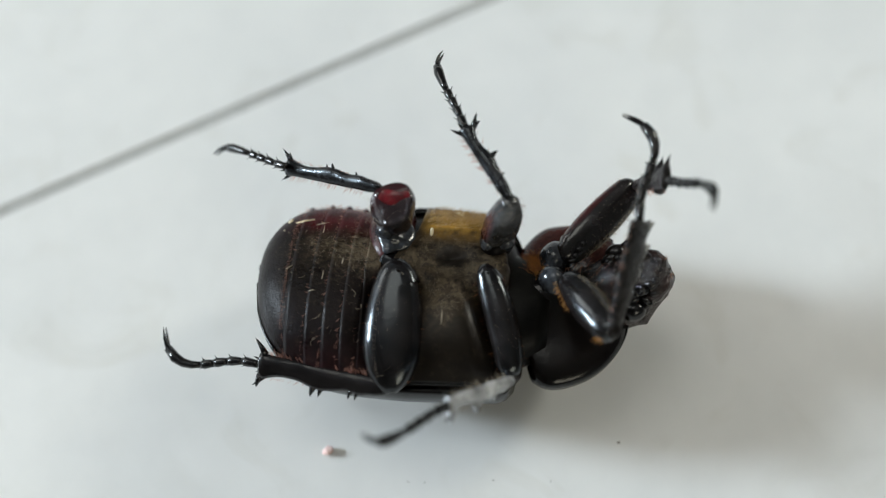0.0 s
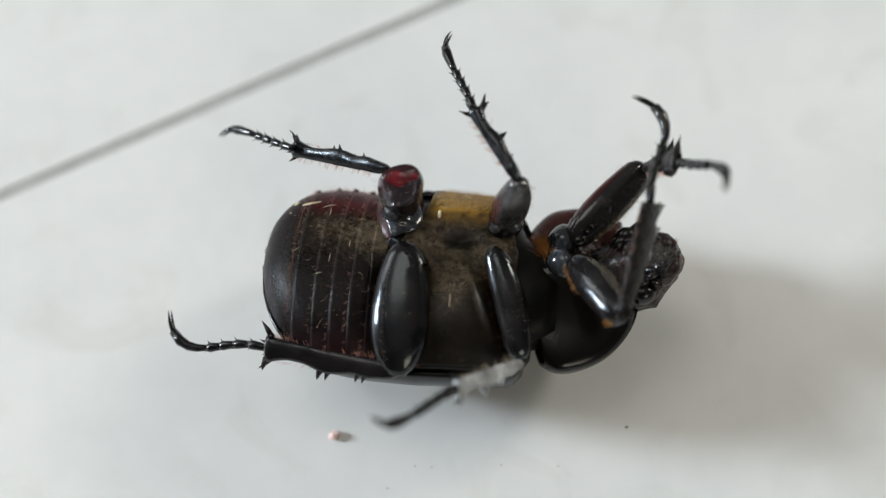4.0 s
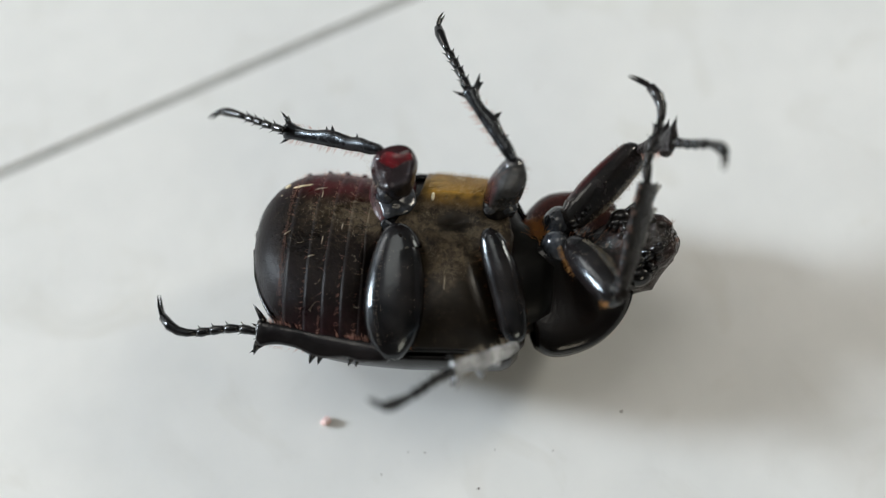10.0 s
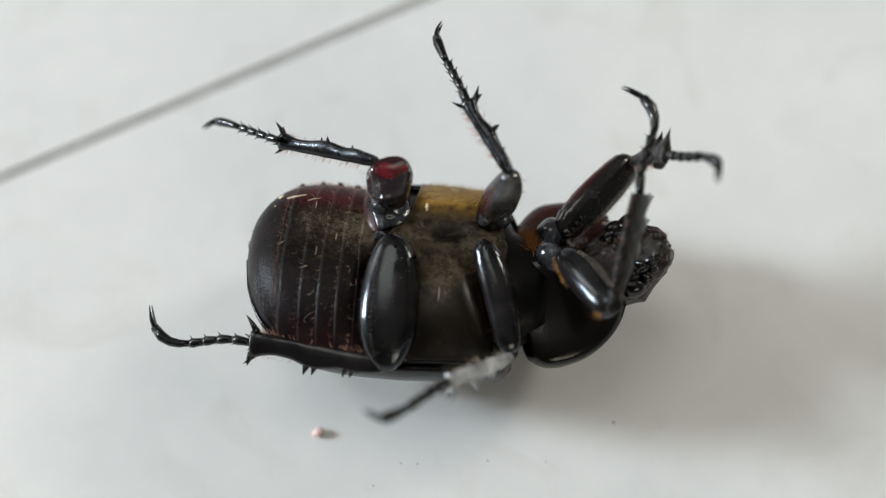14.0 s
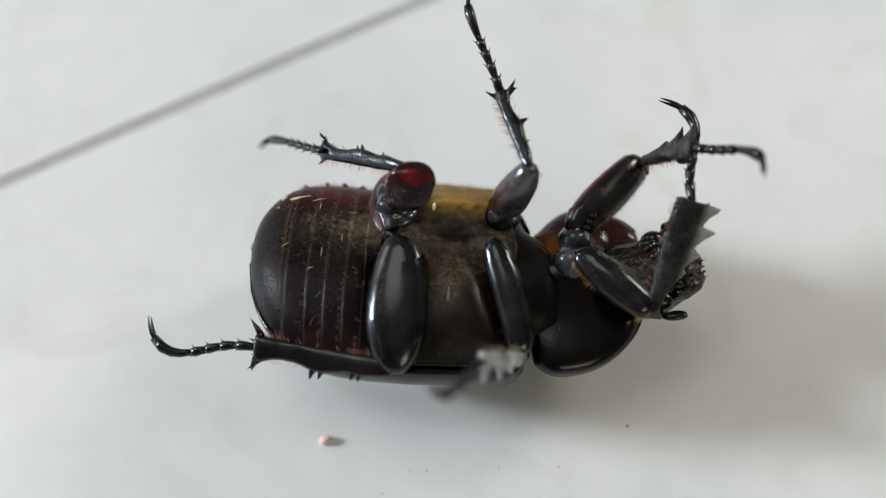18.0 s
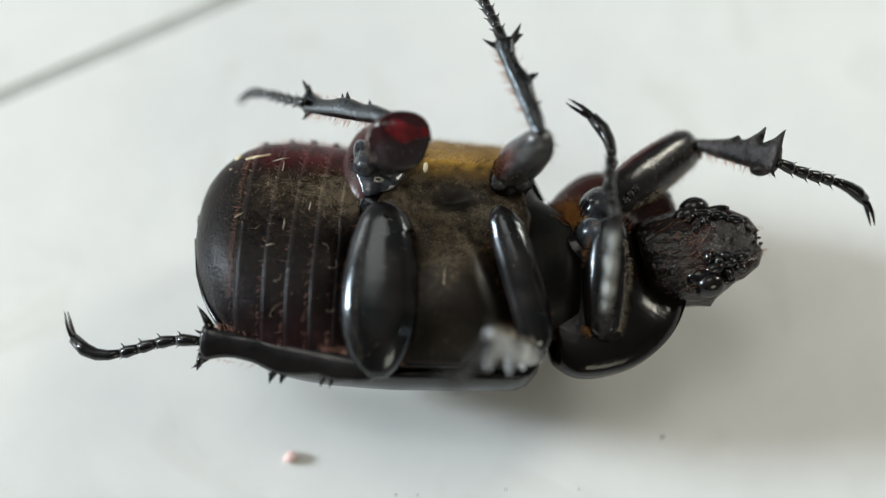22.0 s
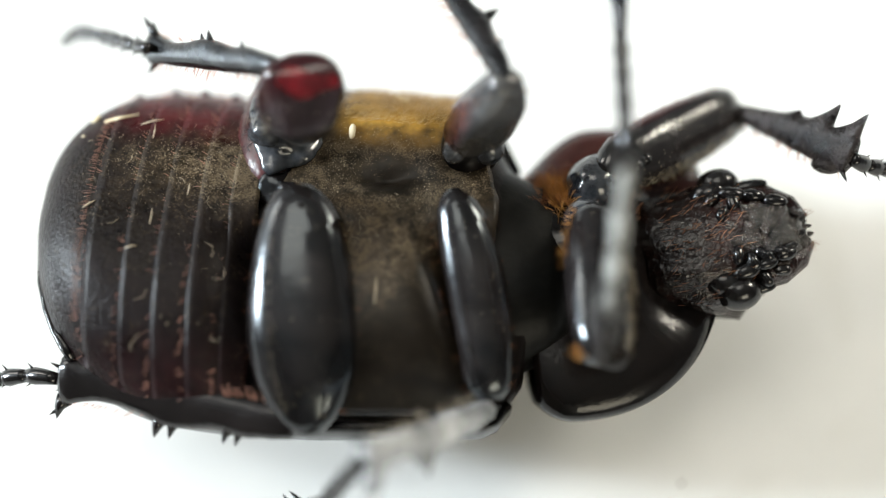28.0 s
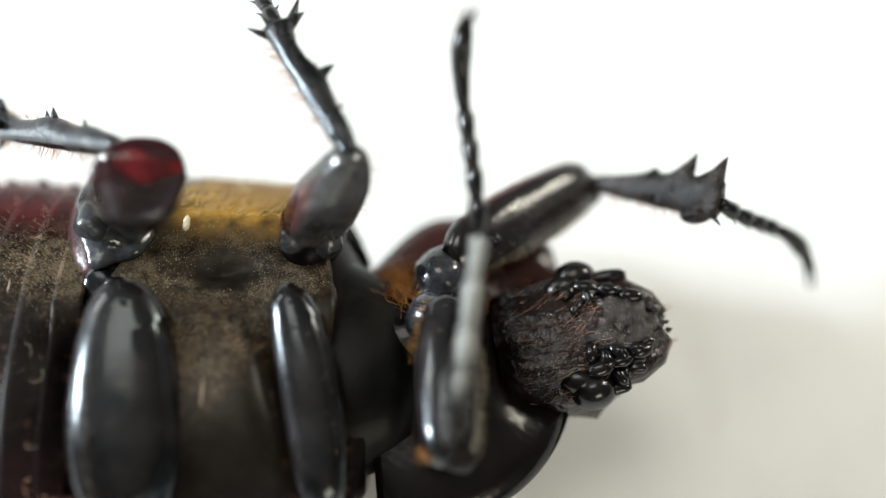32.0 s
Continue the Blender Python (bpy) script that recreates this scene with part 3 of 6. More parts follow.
def build_dust():
    bm = bmesh.new()
    made = 0
    while made < 2600:
        x, a = random.uniform(0, 11), math.pi * random.uniform(0.2, 0.85)
        p = breast(x, a, 0.71)
        if random.random() < breast_dust(x, (LEAN_BACK @ p).y) ** 1.5:
            flake(bm, p, random.uniform(0.012, 0.042))
            made += 1
    made = 0
    while made < 1500:
        x, a = random.uniform(-14, -2.6), math.pi * random.uniform(0.12, 0.88)
        p = belly(x, a, 0.48)
        if random.random() < belly_dust(x, (LEAN_BACK @ p).y) ** 1.5:
            flake(bm, p, random.uniform(0.012, 0.04))
            made += 1
    for x, a, length in ((-9.9, 0.36, 1.6), (-8.9, 0.4, 1.0), (5.6, 0.66, 1.7), (-8, 0.55, 1.1), (-12.3, 0.55, 0.9), (-6.1, 0.5, 0.8), (-9.2, 0.6, 0.8)):
        p = breast(x, math.pi * a, 0.75) if x > 0 else belly(x, math.pi * a, 0.52)
        q = p + Vector((length * 0.9, random.uniform(-0.2, 0.5), 0.05)) if x < -9 else p + Vector((0.15, length * 0.9, 0.08))
        tube(bm, [p, (p + q) / 2 + Vector((0.05, 0.05, 0.06)), q], [(0.035, 0.03), (0.055, 0.04), (0.025, 0.02)], 5)
    # curled pale fibres caught on the plates
    for _ in range(18):
        x, a = random.uniform(-13.5, -3), math.pi * random.uniform(0.3, 0.8)
        p = belly(x, a, 0.5)
        turn, length = random.uniform(0, 6.28), random.uniform(0.5, 1.4)
        pts = []
        for k in range(6):
            pts.append(p.copy())
            turn += random.uniform(-0.2, 0.9)
            p = p + Vector((math.cos(turn), math.sin(turn), random.uniform(-0.05, 0.12))) * (length / 5)
        tube(bm, pts, [(0.012, 0.012)] * 6, 4)
    ob = part("dust", bm, DUST, beetle, "pale dust, fibres and crumbs stuck to the underside")
    tagged(ob, kind="stuff")
    for x, a, r, long in ((5.9, 0.21, 0.3, 1.3), (6.4, 0.19, 0.2, 1.2), (6.3, 0.23, 0.24, 1.1), (5.5, 0.24, 0.14, 1.0), (3.3, 0.37, 0.3, 1.8), (-13.2, 0.28, 0.32, 1.1), (-13.6, 0.36, 0.14, 1.0), (-11.6, 0.33, 0.16, 1.4)):
        bm = bmesh.new()
        p = breast(x, math.pi * a, 0.71) if x > 0 else belly(x, math.pi * a, 0.46)
        blob(bm, p + Vector((0, 0, r * 0.3)), (r * long, r * 0.8, r * 0.55), (-30, 0, 25 * x), r * 0.4, 10, 7, 2.2)
        part("stuck_crumb", bm, STRAW, beetle, "pale straw-coloured crumb stuck to the shell")
    bm = bmesh.new()
    p, q = belly(-12.4, math.pi * 0.33, 0.5), belly(-10.3, math.pi * 0.32, 0.54)
    tube(bm, [p, p.lerp(q, 0.4) + Vector((0, 0, 0.1)), q], [(0.1, 0.06), (0.12, 0.08), (0.07, 0.05)], 6)
    part("stuck_straw", bm, STRAW, beetle, "short pale straw stuck to the belly")


def build_margin():
    """The raised shiny margin round the tail."""
    bm = bmesh.new()
    xs = [-6 - 10.2 * math.sin(math.pi * k / 36) for k in range(19)]
    pts = [belly(x, math.pi * 0.99, 0.12) for x in xs] + [belly(x, math.pi * 0.01, 0.12) for x in reversed(xs[:-1])]
    tube(bm, pts, [(0.17, 0.17)] * len(pts), 10)
    part("margin", bm, FEMUR, beetle, "thin shiny margin round the tail")


build_core()
build_elytra()
build_margin()
build_sternites()
build_breast()
build_coxae()
build_dust()

# prothorax: its own space starts behind its rear edge, at the waist
PRO = (13.6, -5.3, 11.6)


def pro_width(x, side=-1):
    if side > 0 and x < 5.5:
        return 10.3 - 4.6 * ((5.5 - x) / 5.5) ** 1.7
    if side > 0:
        return 10.3 * max(0.02, 1 - ((x - 5.5) / 8.8) ** 2.6) ** 0.5
    if x < 2.5:
        return 9.65 * (1 - 0.13 * ((2.5 - x) / 2.5) ** 2.5)
    return 9.65 * max(0.02, 1 - ((x - 2.5) / 10.0) ** 2.3) ** 0.55


def build_prothorax():
    bm = bmesh.new()

    def f(u, v):
        x = 12.3 * u
        a = radians(-176 + 172 * v)
        d = 9.6 * ease(x, ((0, 0.82), (3, 1), (7, 0.92), (10, 0.7), (12.3, 0.42)))
        c, s = math.cos(a), math.sin(a)
        return Vector((x, pro_width(x, c) * math.copysign(abs(c) ** 1.25, c), d * s))

    plate(bm, f, 30, 48, -0.5)
    pro = part("pronotum", bm, CASE, beetle, "smooth black shield of the forebody")
    bm = bmesh.new()

    def g(u, v):
        x = -0.1 + 12.45 * u
        w = math.sin(math.pi * (v - 0.5))
        y = (pro_width(x, w) + 0.02) * w
        ridge = 2.7 * math.exp(-((y - 0.8) / 3.6) ** 2) * ease(x, ((0, 0.75), (4, 1), (6.5, 0.85), (9, 0.1), (12, 0.0)))
        # hollowed in front, where the head sits
        socket = 3.4 * math.exp(-((y - 1.0) / 4.2) ** 2) * ease(x, ((0, 0), (6.5, 0), (9.0, 0.8), (12, 1.0)))
        return Vector((x, y, -0.7 + 2.3 * math.sqrt(max(0.0, 1 - abs(w) ** 2.4)) + ridge - socket))

    plate(bm, g, 26, 56, 0.45)
    part("prosternum", bm, PROSTERNUM, pro, "dark underside of the forebody, rusty brown along one edge")
    for x, y, z, size, turn in ((4.0, 0.9, 3.9, (1.6, 1.8, 1.8), (20, 0, 20)), (4.8, 4.0, 3.2, (1.8, 2.0, 1.9), (-20, 0, -20))):
        bm = bmesh.new()
        blob(bm, (x, y, z), size, turn, 0.22, 24, 14, 0.7)
        part("coxa", bm, HINGE, pro)
    bm = bmesh.new()
    for _ in range(520):
        x, y = random.uniform(1.0, 3.6), random.uniform(2.6, 6.0)
        hair(bm, g((x + 0.1) / 12.45, 0.5 + math.asin(min(0.98, y / pro_width(x, 1))) / math.pi), Vector((random.uniform(-0.9, 0.3), random.uniform(-0.2, 0.6), 0.9)), random.uniform(0.6, 1.3), 0.03)
    for _ in range(110):
        x, y = random.gauss(6.6, 0.9), random.gauss(3.4, 1.0)
        v = 0.5 + math.asin(min(0.98, max(-0.98, y / pro_width(x)))) / math.pi
        hair(bm, g(min(1, max(0, (x + 0.1) / 12.45)), v), Vector((random.uniform(-0.3, 0.7), random.uniform(-0.5, 0.5), 0.9)), random.uniform(0.5, 1.2), 0.028)
    part("hair_fringe", bm, RUST, pro, "tufts of rust-orange bristles")
    bm = bmesh.new()
    for _ in range(320):
        x, y = random.gauss(2.7, 0.5), random.gauss(3.7, 0.7)
        v = 0.5 + math.asin(min(0.98, max(-0.98, y / pro_width(x, 1)))) / math.pi
        hair(bm, g(min(1, max(0, (x + 0.1) / 12.45)), v), Vector((random.uniform(-0.9, 0.5), random.uniform(-0.2, 0.9), 0.9)), random.uniform(0.8, 1.5), 0.03)
    part("orange_tuft", bm, ORANGE, pro, "bright orange tuft behind the foreleg")
    return pro


def build_head():
    bm = bmesh.new()
    st = ((-3.5, 3.4, 3.1, 0), (-1, 4.1, 3.4, 0), (1.5, 4.3, 3.4, 0), (3.2, 3.3, 3.0, 0.1), (4.6, 2.45, 2.4, 0.2), (5.7, 1.9, 1.8, 0.3), (6.3, 1.3, 1.0, 0.3))
    tube(bm, [(x, 0, z) for x, w, h, z in st], [(w, h) for x, w, h, z in st], 40, power=0.8)
    bmesh.ops.subdivide_edges(bm, edges=bm.edges, cuts=1, use_grid_fill=True)
    for v in bm.verts:
        p = v.co / MM
        v.co += v.co.normalized() * (noise.noise(p * 0.8) * 0.5 + noise.noise(p * 2.0) * 0.22) * MM
    head = part("head", bm, MOUTH, beetle, "dark red-brown head with crusty mouthparts")
    bm = bmesh.new()
    blob(bm, (3.7, -0.1, 2.35), (2.5, 2.2, 1.0), (0, 16, 0), 0.6, 40, 24, 1.6)
    part("chin_plate", bm, CRUST, head, "rough dusty grey chin plate")
    bm = bmesh.new()
    for _ in range(70):
        a, r, d = random.uniform(-1.5, 1.5), random.uniform(0.06, 0.24), random.uniform(0.75, 1.15)
        p = Vector((3.7 + 2.5 * d * math.cos(a), -0.1 + 2.3 * d * math.sin(a), 2.3 - 0.9 * d + random.uniform(-0.4, 0.6)))
        cone(bm, p, (math.cos(a) + random.uniform(-0.3, 0.3), math.sin(a), random.uniform(0, 0.8)), r * 1.7, r, 6)
    tagged(part("chin_teeth", bm, CRUST, head, "jagged crumbs round the chin"), kind="stuff")
    # wet-looking beads over the chin
    bm = bmesh.new()
    for _ in range(110):
        a, d = random.uniform(0, 6.28), math.sqrt(random.random())
        r = random.uniform(0.1, 0.3)
        blob(bm, (3.7 + 2.5 * d * math.cos(a), -0.1 + 2.2 * d * math.sin(a), 3.3 - 1.1 * d * d - 0.55 * d * math.cos(a)), (r * random.uniform(0.9, 1.5), r, r * 0.8), (0, 0, random.uniform(0, 180)), r * 0.3, 8, 6, 2.0)
    tagged(part("chin_beading", bm, CRUST, head, "glossy beads of the chin"), kind="stuff")
    for y, turn in ((-1.3, -6), (0.9, 6)):
        bm = bmesh.new()
        blob(bm, (-0.6, y, 2.75), (2.6, 1.05, 0.75), (0, 0, turn), 0.25, 22, 14, 0.9)
        part("throat_lobe", bm, MOUTH, head)
    for x, y, z, r in ((1.9, -1.5, 3.3, 0.5), (2.6, -2.0, 3.1, 0.55), (3.4, -1.7, 3.1, 0.5), (4.3, -1.6, 2.8, 0.5), (5.1, -1.2, 2.5, 0.42), (5.8, -0.5, 2.2, 0.36), (2.1, -2.9, 2.6, 0.5), (3.2, -2.9, 2.4, 0.55), (4.2, -2.5, 2.2, 0.5), (1.4, 1.2, 3.3, 0.45), (2.2, 1.9, 3.1, 0.5), (1.0, 2.3, 3.0, 0.5)):
        bm = bmesh.new()
        blob(bm, (x, y, z), (r * 1.3, r * 0.85, r * 0.8), (10 * y, 0, 40 * x), 0.12, 14, 10, 2.0)
        part("mouth_knob", bm, CHITIN, head, "glossy black knob of the mouthparts")
    for side in (1, -1):
        bm = bmesh.new()
        tube(bm, [(2.8, side * 2.5, 1.4), (4.3, side * 2.3, 1.3), (5.6, side * 1.6, 1.2), (6.5, side * 0.8, 1.0)], [(0.9, 1.2), (0.95, 1.2), (0.8, 0.9), (0.3, 0.35)], 10)
        part("mandible", bm, MOUTH, head, "knobbly dark mandible")
        bm = bmesh.new()
        for k in range(40):
            u = random.random()
            r = random.uniform(0.12, 0.34)
            blob(bm, (3.2 + 3.0 * u + random.uniform(-0.3, 0.2), side * (2.9 - 2.2 * u), random.uniform(0.8, 2.5)), (r * random.uniform(0.8, 1.6), r, r), (random.uniform(0, 90), random.uniform(0, 60), random.uniform(0, 180)), r * 0.6, 8, 6, 2.5)
        tagged(part("mouth_crust", bm, CRUST, head, "crusty knobs along the jaw"), kind="stuff")
        bm = bmesh.new()
        for x, y, z, a, b in ((2.2, 2.5, 2.9, 0.95, 0.55), (3.5, 2.2, 2.9, 0.75, 0.42), (4.7, 1.7, 2.6, 0.8, 0.45)):
            blob(bm, (x, side * y, z), (a, b, b), (0, 10, -side * 14), 0.08, 14, 9, 1.2)
        part("palp", bm, CHITIN, head, "short jointed glossy palp")
        # broad shiny lobe beside the throat
        bm = bmesh.new()
        blob(bm, (0.9, side * 2.9, 2.5), (1.3, 0.8, 0.75), (0, 0, side * 12), 0.1, 18, 12, 0.8)
        part("cheek", bm, CHITIN, head, "rounded glossy red-black cheek")
        bm = bmesh.new()
        blob(bm, (1.6, side * 3.5, 2.0), (1.35, 1.1, 1.25), (0, 0, 0), 0, 18, 12)
        part("eye", bm, CHITIN, head, "round glossy black eye")
        bm = bmesh.new()
        ahead, wide = (0.9, 5.0) if side > 0 else (-0.3, 6.3)
        tube(bm, [(2.2, side * 3.0, 1.6), (1.9 + ahead * 0.6, side * (wide - 1.2), 2.3), (1.9 + ahead, side * (wide - 0.5), 2.5), (2.5 + ahead, side * (wide - 0.1), 2.4)], [(0.36, 0.36), (0.3, 0.3), (0.28, 0.28), (0.3, 0.3)], 8)
        for k in range(3):
            blob(bm, (3.1 + ahead, side * (wide + 0.16 * (k - 1)), 2.5 + 0.14 * (k - 1)), (1.35, 0.44, 0.36), (0, 0, side * 2 * (k - 1)), 0, 14, 8)
        antennae.append(part("antenna", bm, CHITIN, head, "short black antenna with a folded club"))
    bm = bmesh.new()
    for _ in range(190):
        x, y = random.uniform(-2.5, 2.6), random.uniform(-4.0, 4.0)
        hair(bm, (x, y, 3.6 * math.sqrt(max(0.05, 1 - (y / 4.9) ** 2))), (random.uniform(0.2, 1.2), random.uniform(-0.4, 0.4), 0.6), random.uniform(0.4, 0.9), 0.015)
    for _ in range(130):
        u, side = random.random(), random.choice((1, -1))
        hair(bm, (4.0 + 2.6 * u, side * (2.8 - 2.0 * u), 1.4), (1, side * random.uniform(0.2, 1), random.uniform(-0.2, 0.5)), random.uniform(0.4, 0.8), 0.016)
    part("head_bristles", bm, RUST, head, "rust-brown bristles of the head")
    return head


# ---- legs: each piece starts at its joint and runs along its own x ----
def build_femur(length, wide, thick, mat, tuft, bulge=0.0, shape="oval", dusty=0):
    bm = bmesh.new()
    prof = ((-0.03, 0.26), (0.01, 0.46), (0.08, 0.63), (0.2, 0.79), (0.35, 0.92), (0.5, 0.99), (0.62, 1.0), (0.76, 0.92), (0.88, 0.73), (0.96, 0.5), (1.02, 0.24))
    power = 0.9
    if shape == "paddle":
        prof, power = ((-0.05, 0.5), (0.0, 0.86), (0.08, 1.0), (0.2, 1.04), (0.35, 1.04), (0.5, 1.0), (0.65, 0.9), (0.78, 0.77), (0.88, 0.64), (0.96, 0.52), (1.0, 0.4)), 0.7
    if shape == "barrel":
        prof, power = ((-0.03, 0.28), (0.01, 0.5), (0.06, 0.68), (0.2, 0.88), (0.35, 0.98), (0.5, 1.0), (0.65, 0.97), (0.8, 0.9), (0.92, 0.82), (0.985, 0.64), (1.02, 0.4)), 0.92
    tube(bm, [(length * u, bulge * math.sin(math.pi * max(0, min(1, u))), 0) for u, _ in prof], [(wide * r, thick * r ** 0.8) for _, r in prof], 28, power=power)
    # a flat facet along the rear edge
    bm.verts.ensure_lookup_table()
    for i, (u, r) in enumerate(prof):
        top, mid = thick * r ** 0.8, bulge * math.sin(math.pi * max(0, min(1, u)))
        for v in bm.verts[28 * i:28 * i + 28]:
            away = mid - 0.38 * wide * r - v.co.y / MM
            if away > 0 and v.co.z > 0:
                v.co.z = min(v.co.z, max(0.04, top - 0.62 * away * away / (away + 0.12 * wide)) * MM)
    for v in bm.verts:
        p = v.co / MM
        v.co.z += (noise.noise(p * 0.5) * 0.2 + noise.noise(p * 1.5) * 0.05) * MM
    femur = part("femur", bm, mat, beetle)
    # the slanting cap at the hip, with a dark blob for its pit
    bm = bmesh.new()
    cap = prof[:4]
    tube(bm, [(length * u, bulge * math.sin(math.pi * max(0, u)), 0) for u, _ in cap], [(wide * r + 0.01, thick * r ** 0.8 + 0.01) for _, r in cap], 28, power=power)
    bm.faces.ensure_lookup_table()
    bm.faces.remove(bm.faces[-1])
    bm.verts.ensure_lookup_table()
    for i, (u, r) in enumerate(cap):
        top, mid = thick * r ** 0.8 + 0.014, bulge * math.sin(math.pi * max(0, u))
        for v in bm.verts[28 * i:28 * i + 28]:
            away = mid - 0.38 * wide * r - v.co.y / MM
            if away > 0 and v.co.z > 0:
                v.co.z = min(v.co.z, max(0.06, top - 0.62 * away * away / (away + 0.12 * wide)) * MM)
    for v in bm.verts:
        p = v.co / MM
        v.co.z += (noise.noise(p * 0.5) * 0.2 + noise.noise(p * 1.5) * 0.05) * MM
        v.co.x -= 0.45 * v.co.y * min(1.0, max(0.0, v.co.x / (length * 0.25 * MM)))
    part("joint", bm, mat, femur)
    # solid dark blob stands in for the shade inside a small pit
    bm = bmesh.new()
    blob(bm, (length * 0.07, wide * 0.08, thick * 0.62), (0.3, 0.16, 0.24), (0, 0, 60), 0.05, 12, 8, 1)
    part("pit_shade", bm, SHADED, femur, "dark blob in place of a small hole's shade at the hip")
    bm = bmesh.new()
    for _ in range(int(length * wide * 3)):
        u, q = random.uniform(0.08, 0.95), random.uniform(-0.7, 0.7)
        r = ease(u, prof)
        y = bulge * math.sin(math.pi * u) + wide * r * q
        z = thick * r ** 0.8 * (1 - abs(q) ** 2.2) ** 0.45
        if q < -0.38:
            z = min(z, thick * r ** 0.8 - 0.58 * wide * r * (-q - 0.38))
        flake(bm, Vector((length * u, y, z + 0.01)), random.uniform(0.014, 0.055))
    tagged(part("specks", bm, DUST, femur), kind="stuff")
    if shape == "oval":
        bm = bmesh.new()
        for k in range(34):
            u = 0.2 + 0.022 * k + random.uniform(-0.01, 0.01)
            r = ease(u, prof)
            hair(bm, (length * u, bulge * math.sin(math.pi * u) - wide * r * 0.52, thick * r ** 0.8 * 0.93), (random.uniform(-0.2, 0.5), -1.0, 0.7), random.uniform(0.3, 0.6), 0.016)
        part("hair_row", bm, PALE_HAIR, femur, "row of pale hairs")
    if shape == "paddle":
        for y, z, r in ((1.35, 0.7, 0.85), (-0.8, 0.9, 1.0)):
            bm = bmesh.new()
            blob(bm, (0.15, y, z), (r, r * 0.9, r * 0.8), (0, 20, 0), 0.08, 16, 10, 1.5)
            part("hip_knob", bm, HINGE, femur, "rounded grey knob at the hip")
    if dusty < 0:
        for x, y in ((0.9, -0.5), (1.7, -0.3), (2.5, -0.2)):
            bm = bmesh.new()
            blob(bm, (x, y, thick * 0.86), (0.42, 0.36, 0.34), (0, 0, 0), 0.04, 14, 9, 1.0)
            part("boss", bm, CHITIN, femur, "small glossy boss")
    if dusty:
        # a crusted, hairy edge along one side
        bm = bmesh.new()
        for _ in range(500):
            u, q = random.uniform(0.15, 1.0), random.uniform(0.66, 0.98)
            r = ease(u, prof)
            flake(bm, Vector((length * u, dusty * wide * r * q, thick * r ** 0.8 * (1 - q ** 2.2) ** 0.45 + 0.02)), random.uniform(0.015, 0.06))
        for _ in range(110):
            u = random.uniform(0.3, 1.0)
            r = ease(u, prof)
            hair(bm, (length * u, dusty * wide * r * 0.92, thick * r * 0.3), (random.uniform(-0.2, 0.7), dusty, random.uniform(-0.1, 0.8)), random.uniform(0.25, 0.6), 0.013)
        tagged(part("dusty_edge", bm, DUST, femur, "pale dust and hairs along the edge"), kind="stuff")
        # a solid dark blob paints the shade of the knee's socket
        bm = bmesh.new()
        blob(bm, (length * 0.985, dusty * wide * 0.25, thick * 0.1), (0.7, wide * 0.5, thick * 0.62), (0, 0, 0), 0.15, 16, 10, 1.2)
        part("knee_shade", bm, SHADED, femur, "dark blob in place of the shade in the knee's hollow")
    if tuft:
        bm = bmesh.new()
        for _ in range(tuft):
            u, side = random.uniform(0.1, 0.98), random.choice((1, 1, -1))
            if dusty > 0:
                u, side = random.choice((random.uniform(0.02, 0.4), random.uniform(0.02, 0.3), random.uniform(0.93, 1.0))), -1
            hair(bm, (length * u, side * wide * 0.9 * ease(u, prof), thick * random.uniform(-0.2, 0.5)), (random.uniform(-0.3, 0.6), side, random.uniform(-0.2, 0.7)), random.uniform(0.35, 0.85), 0.015)
        part("bristles", bm, ORANGE if dusty > 0 else RUST, femur)
    return femur


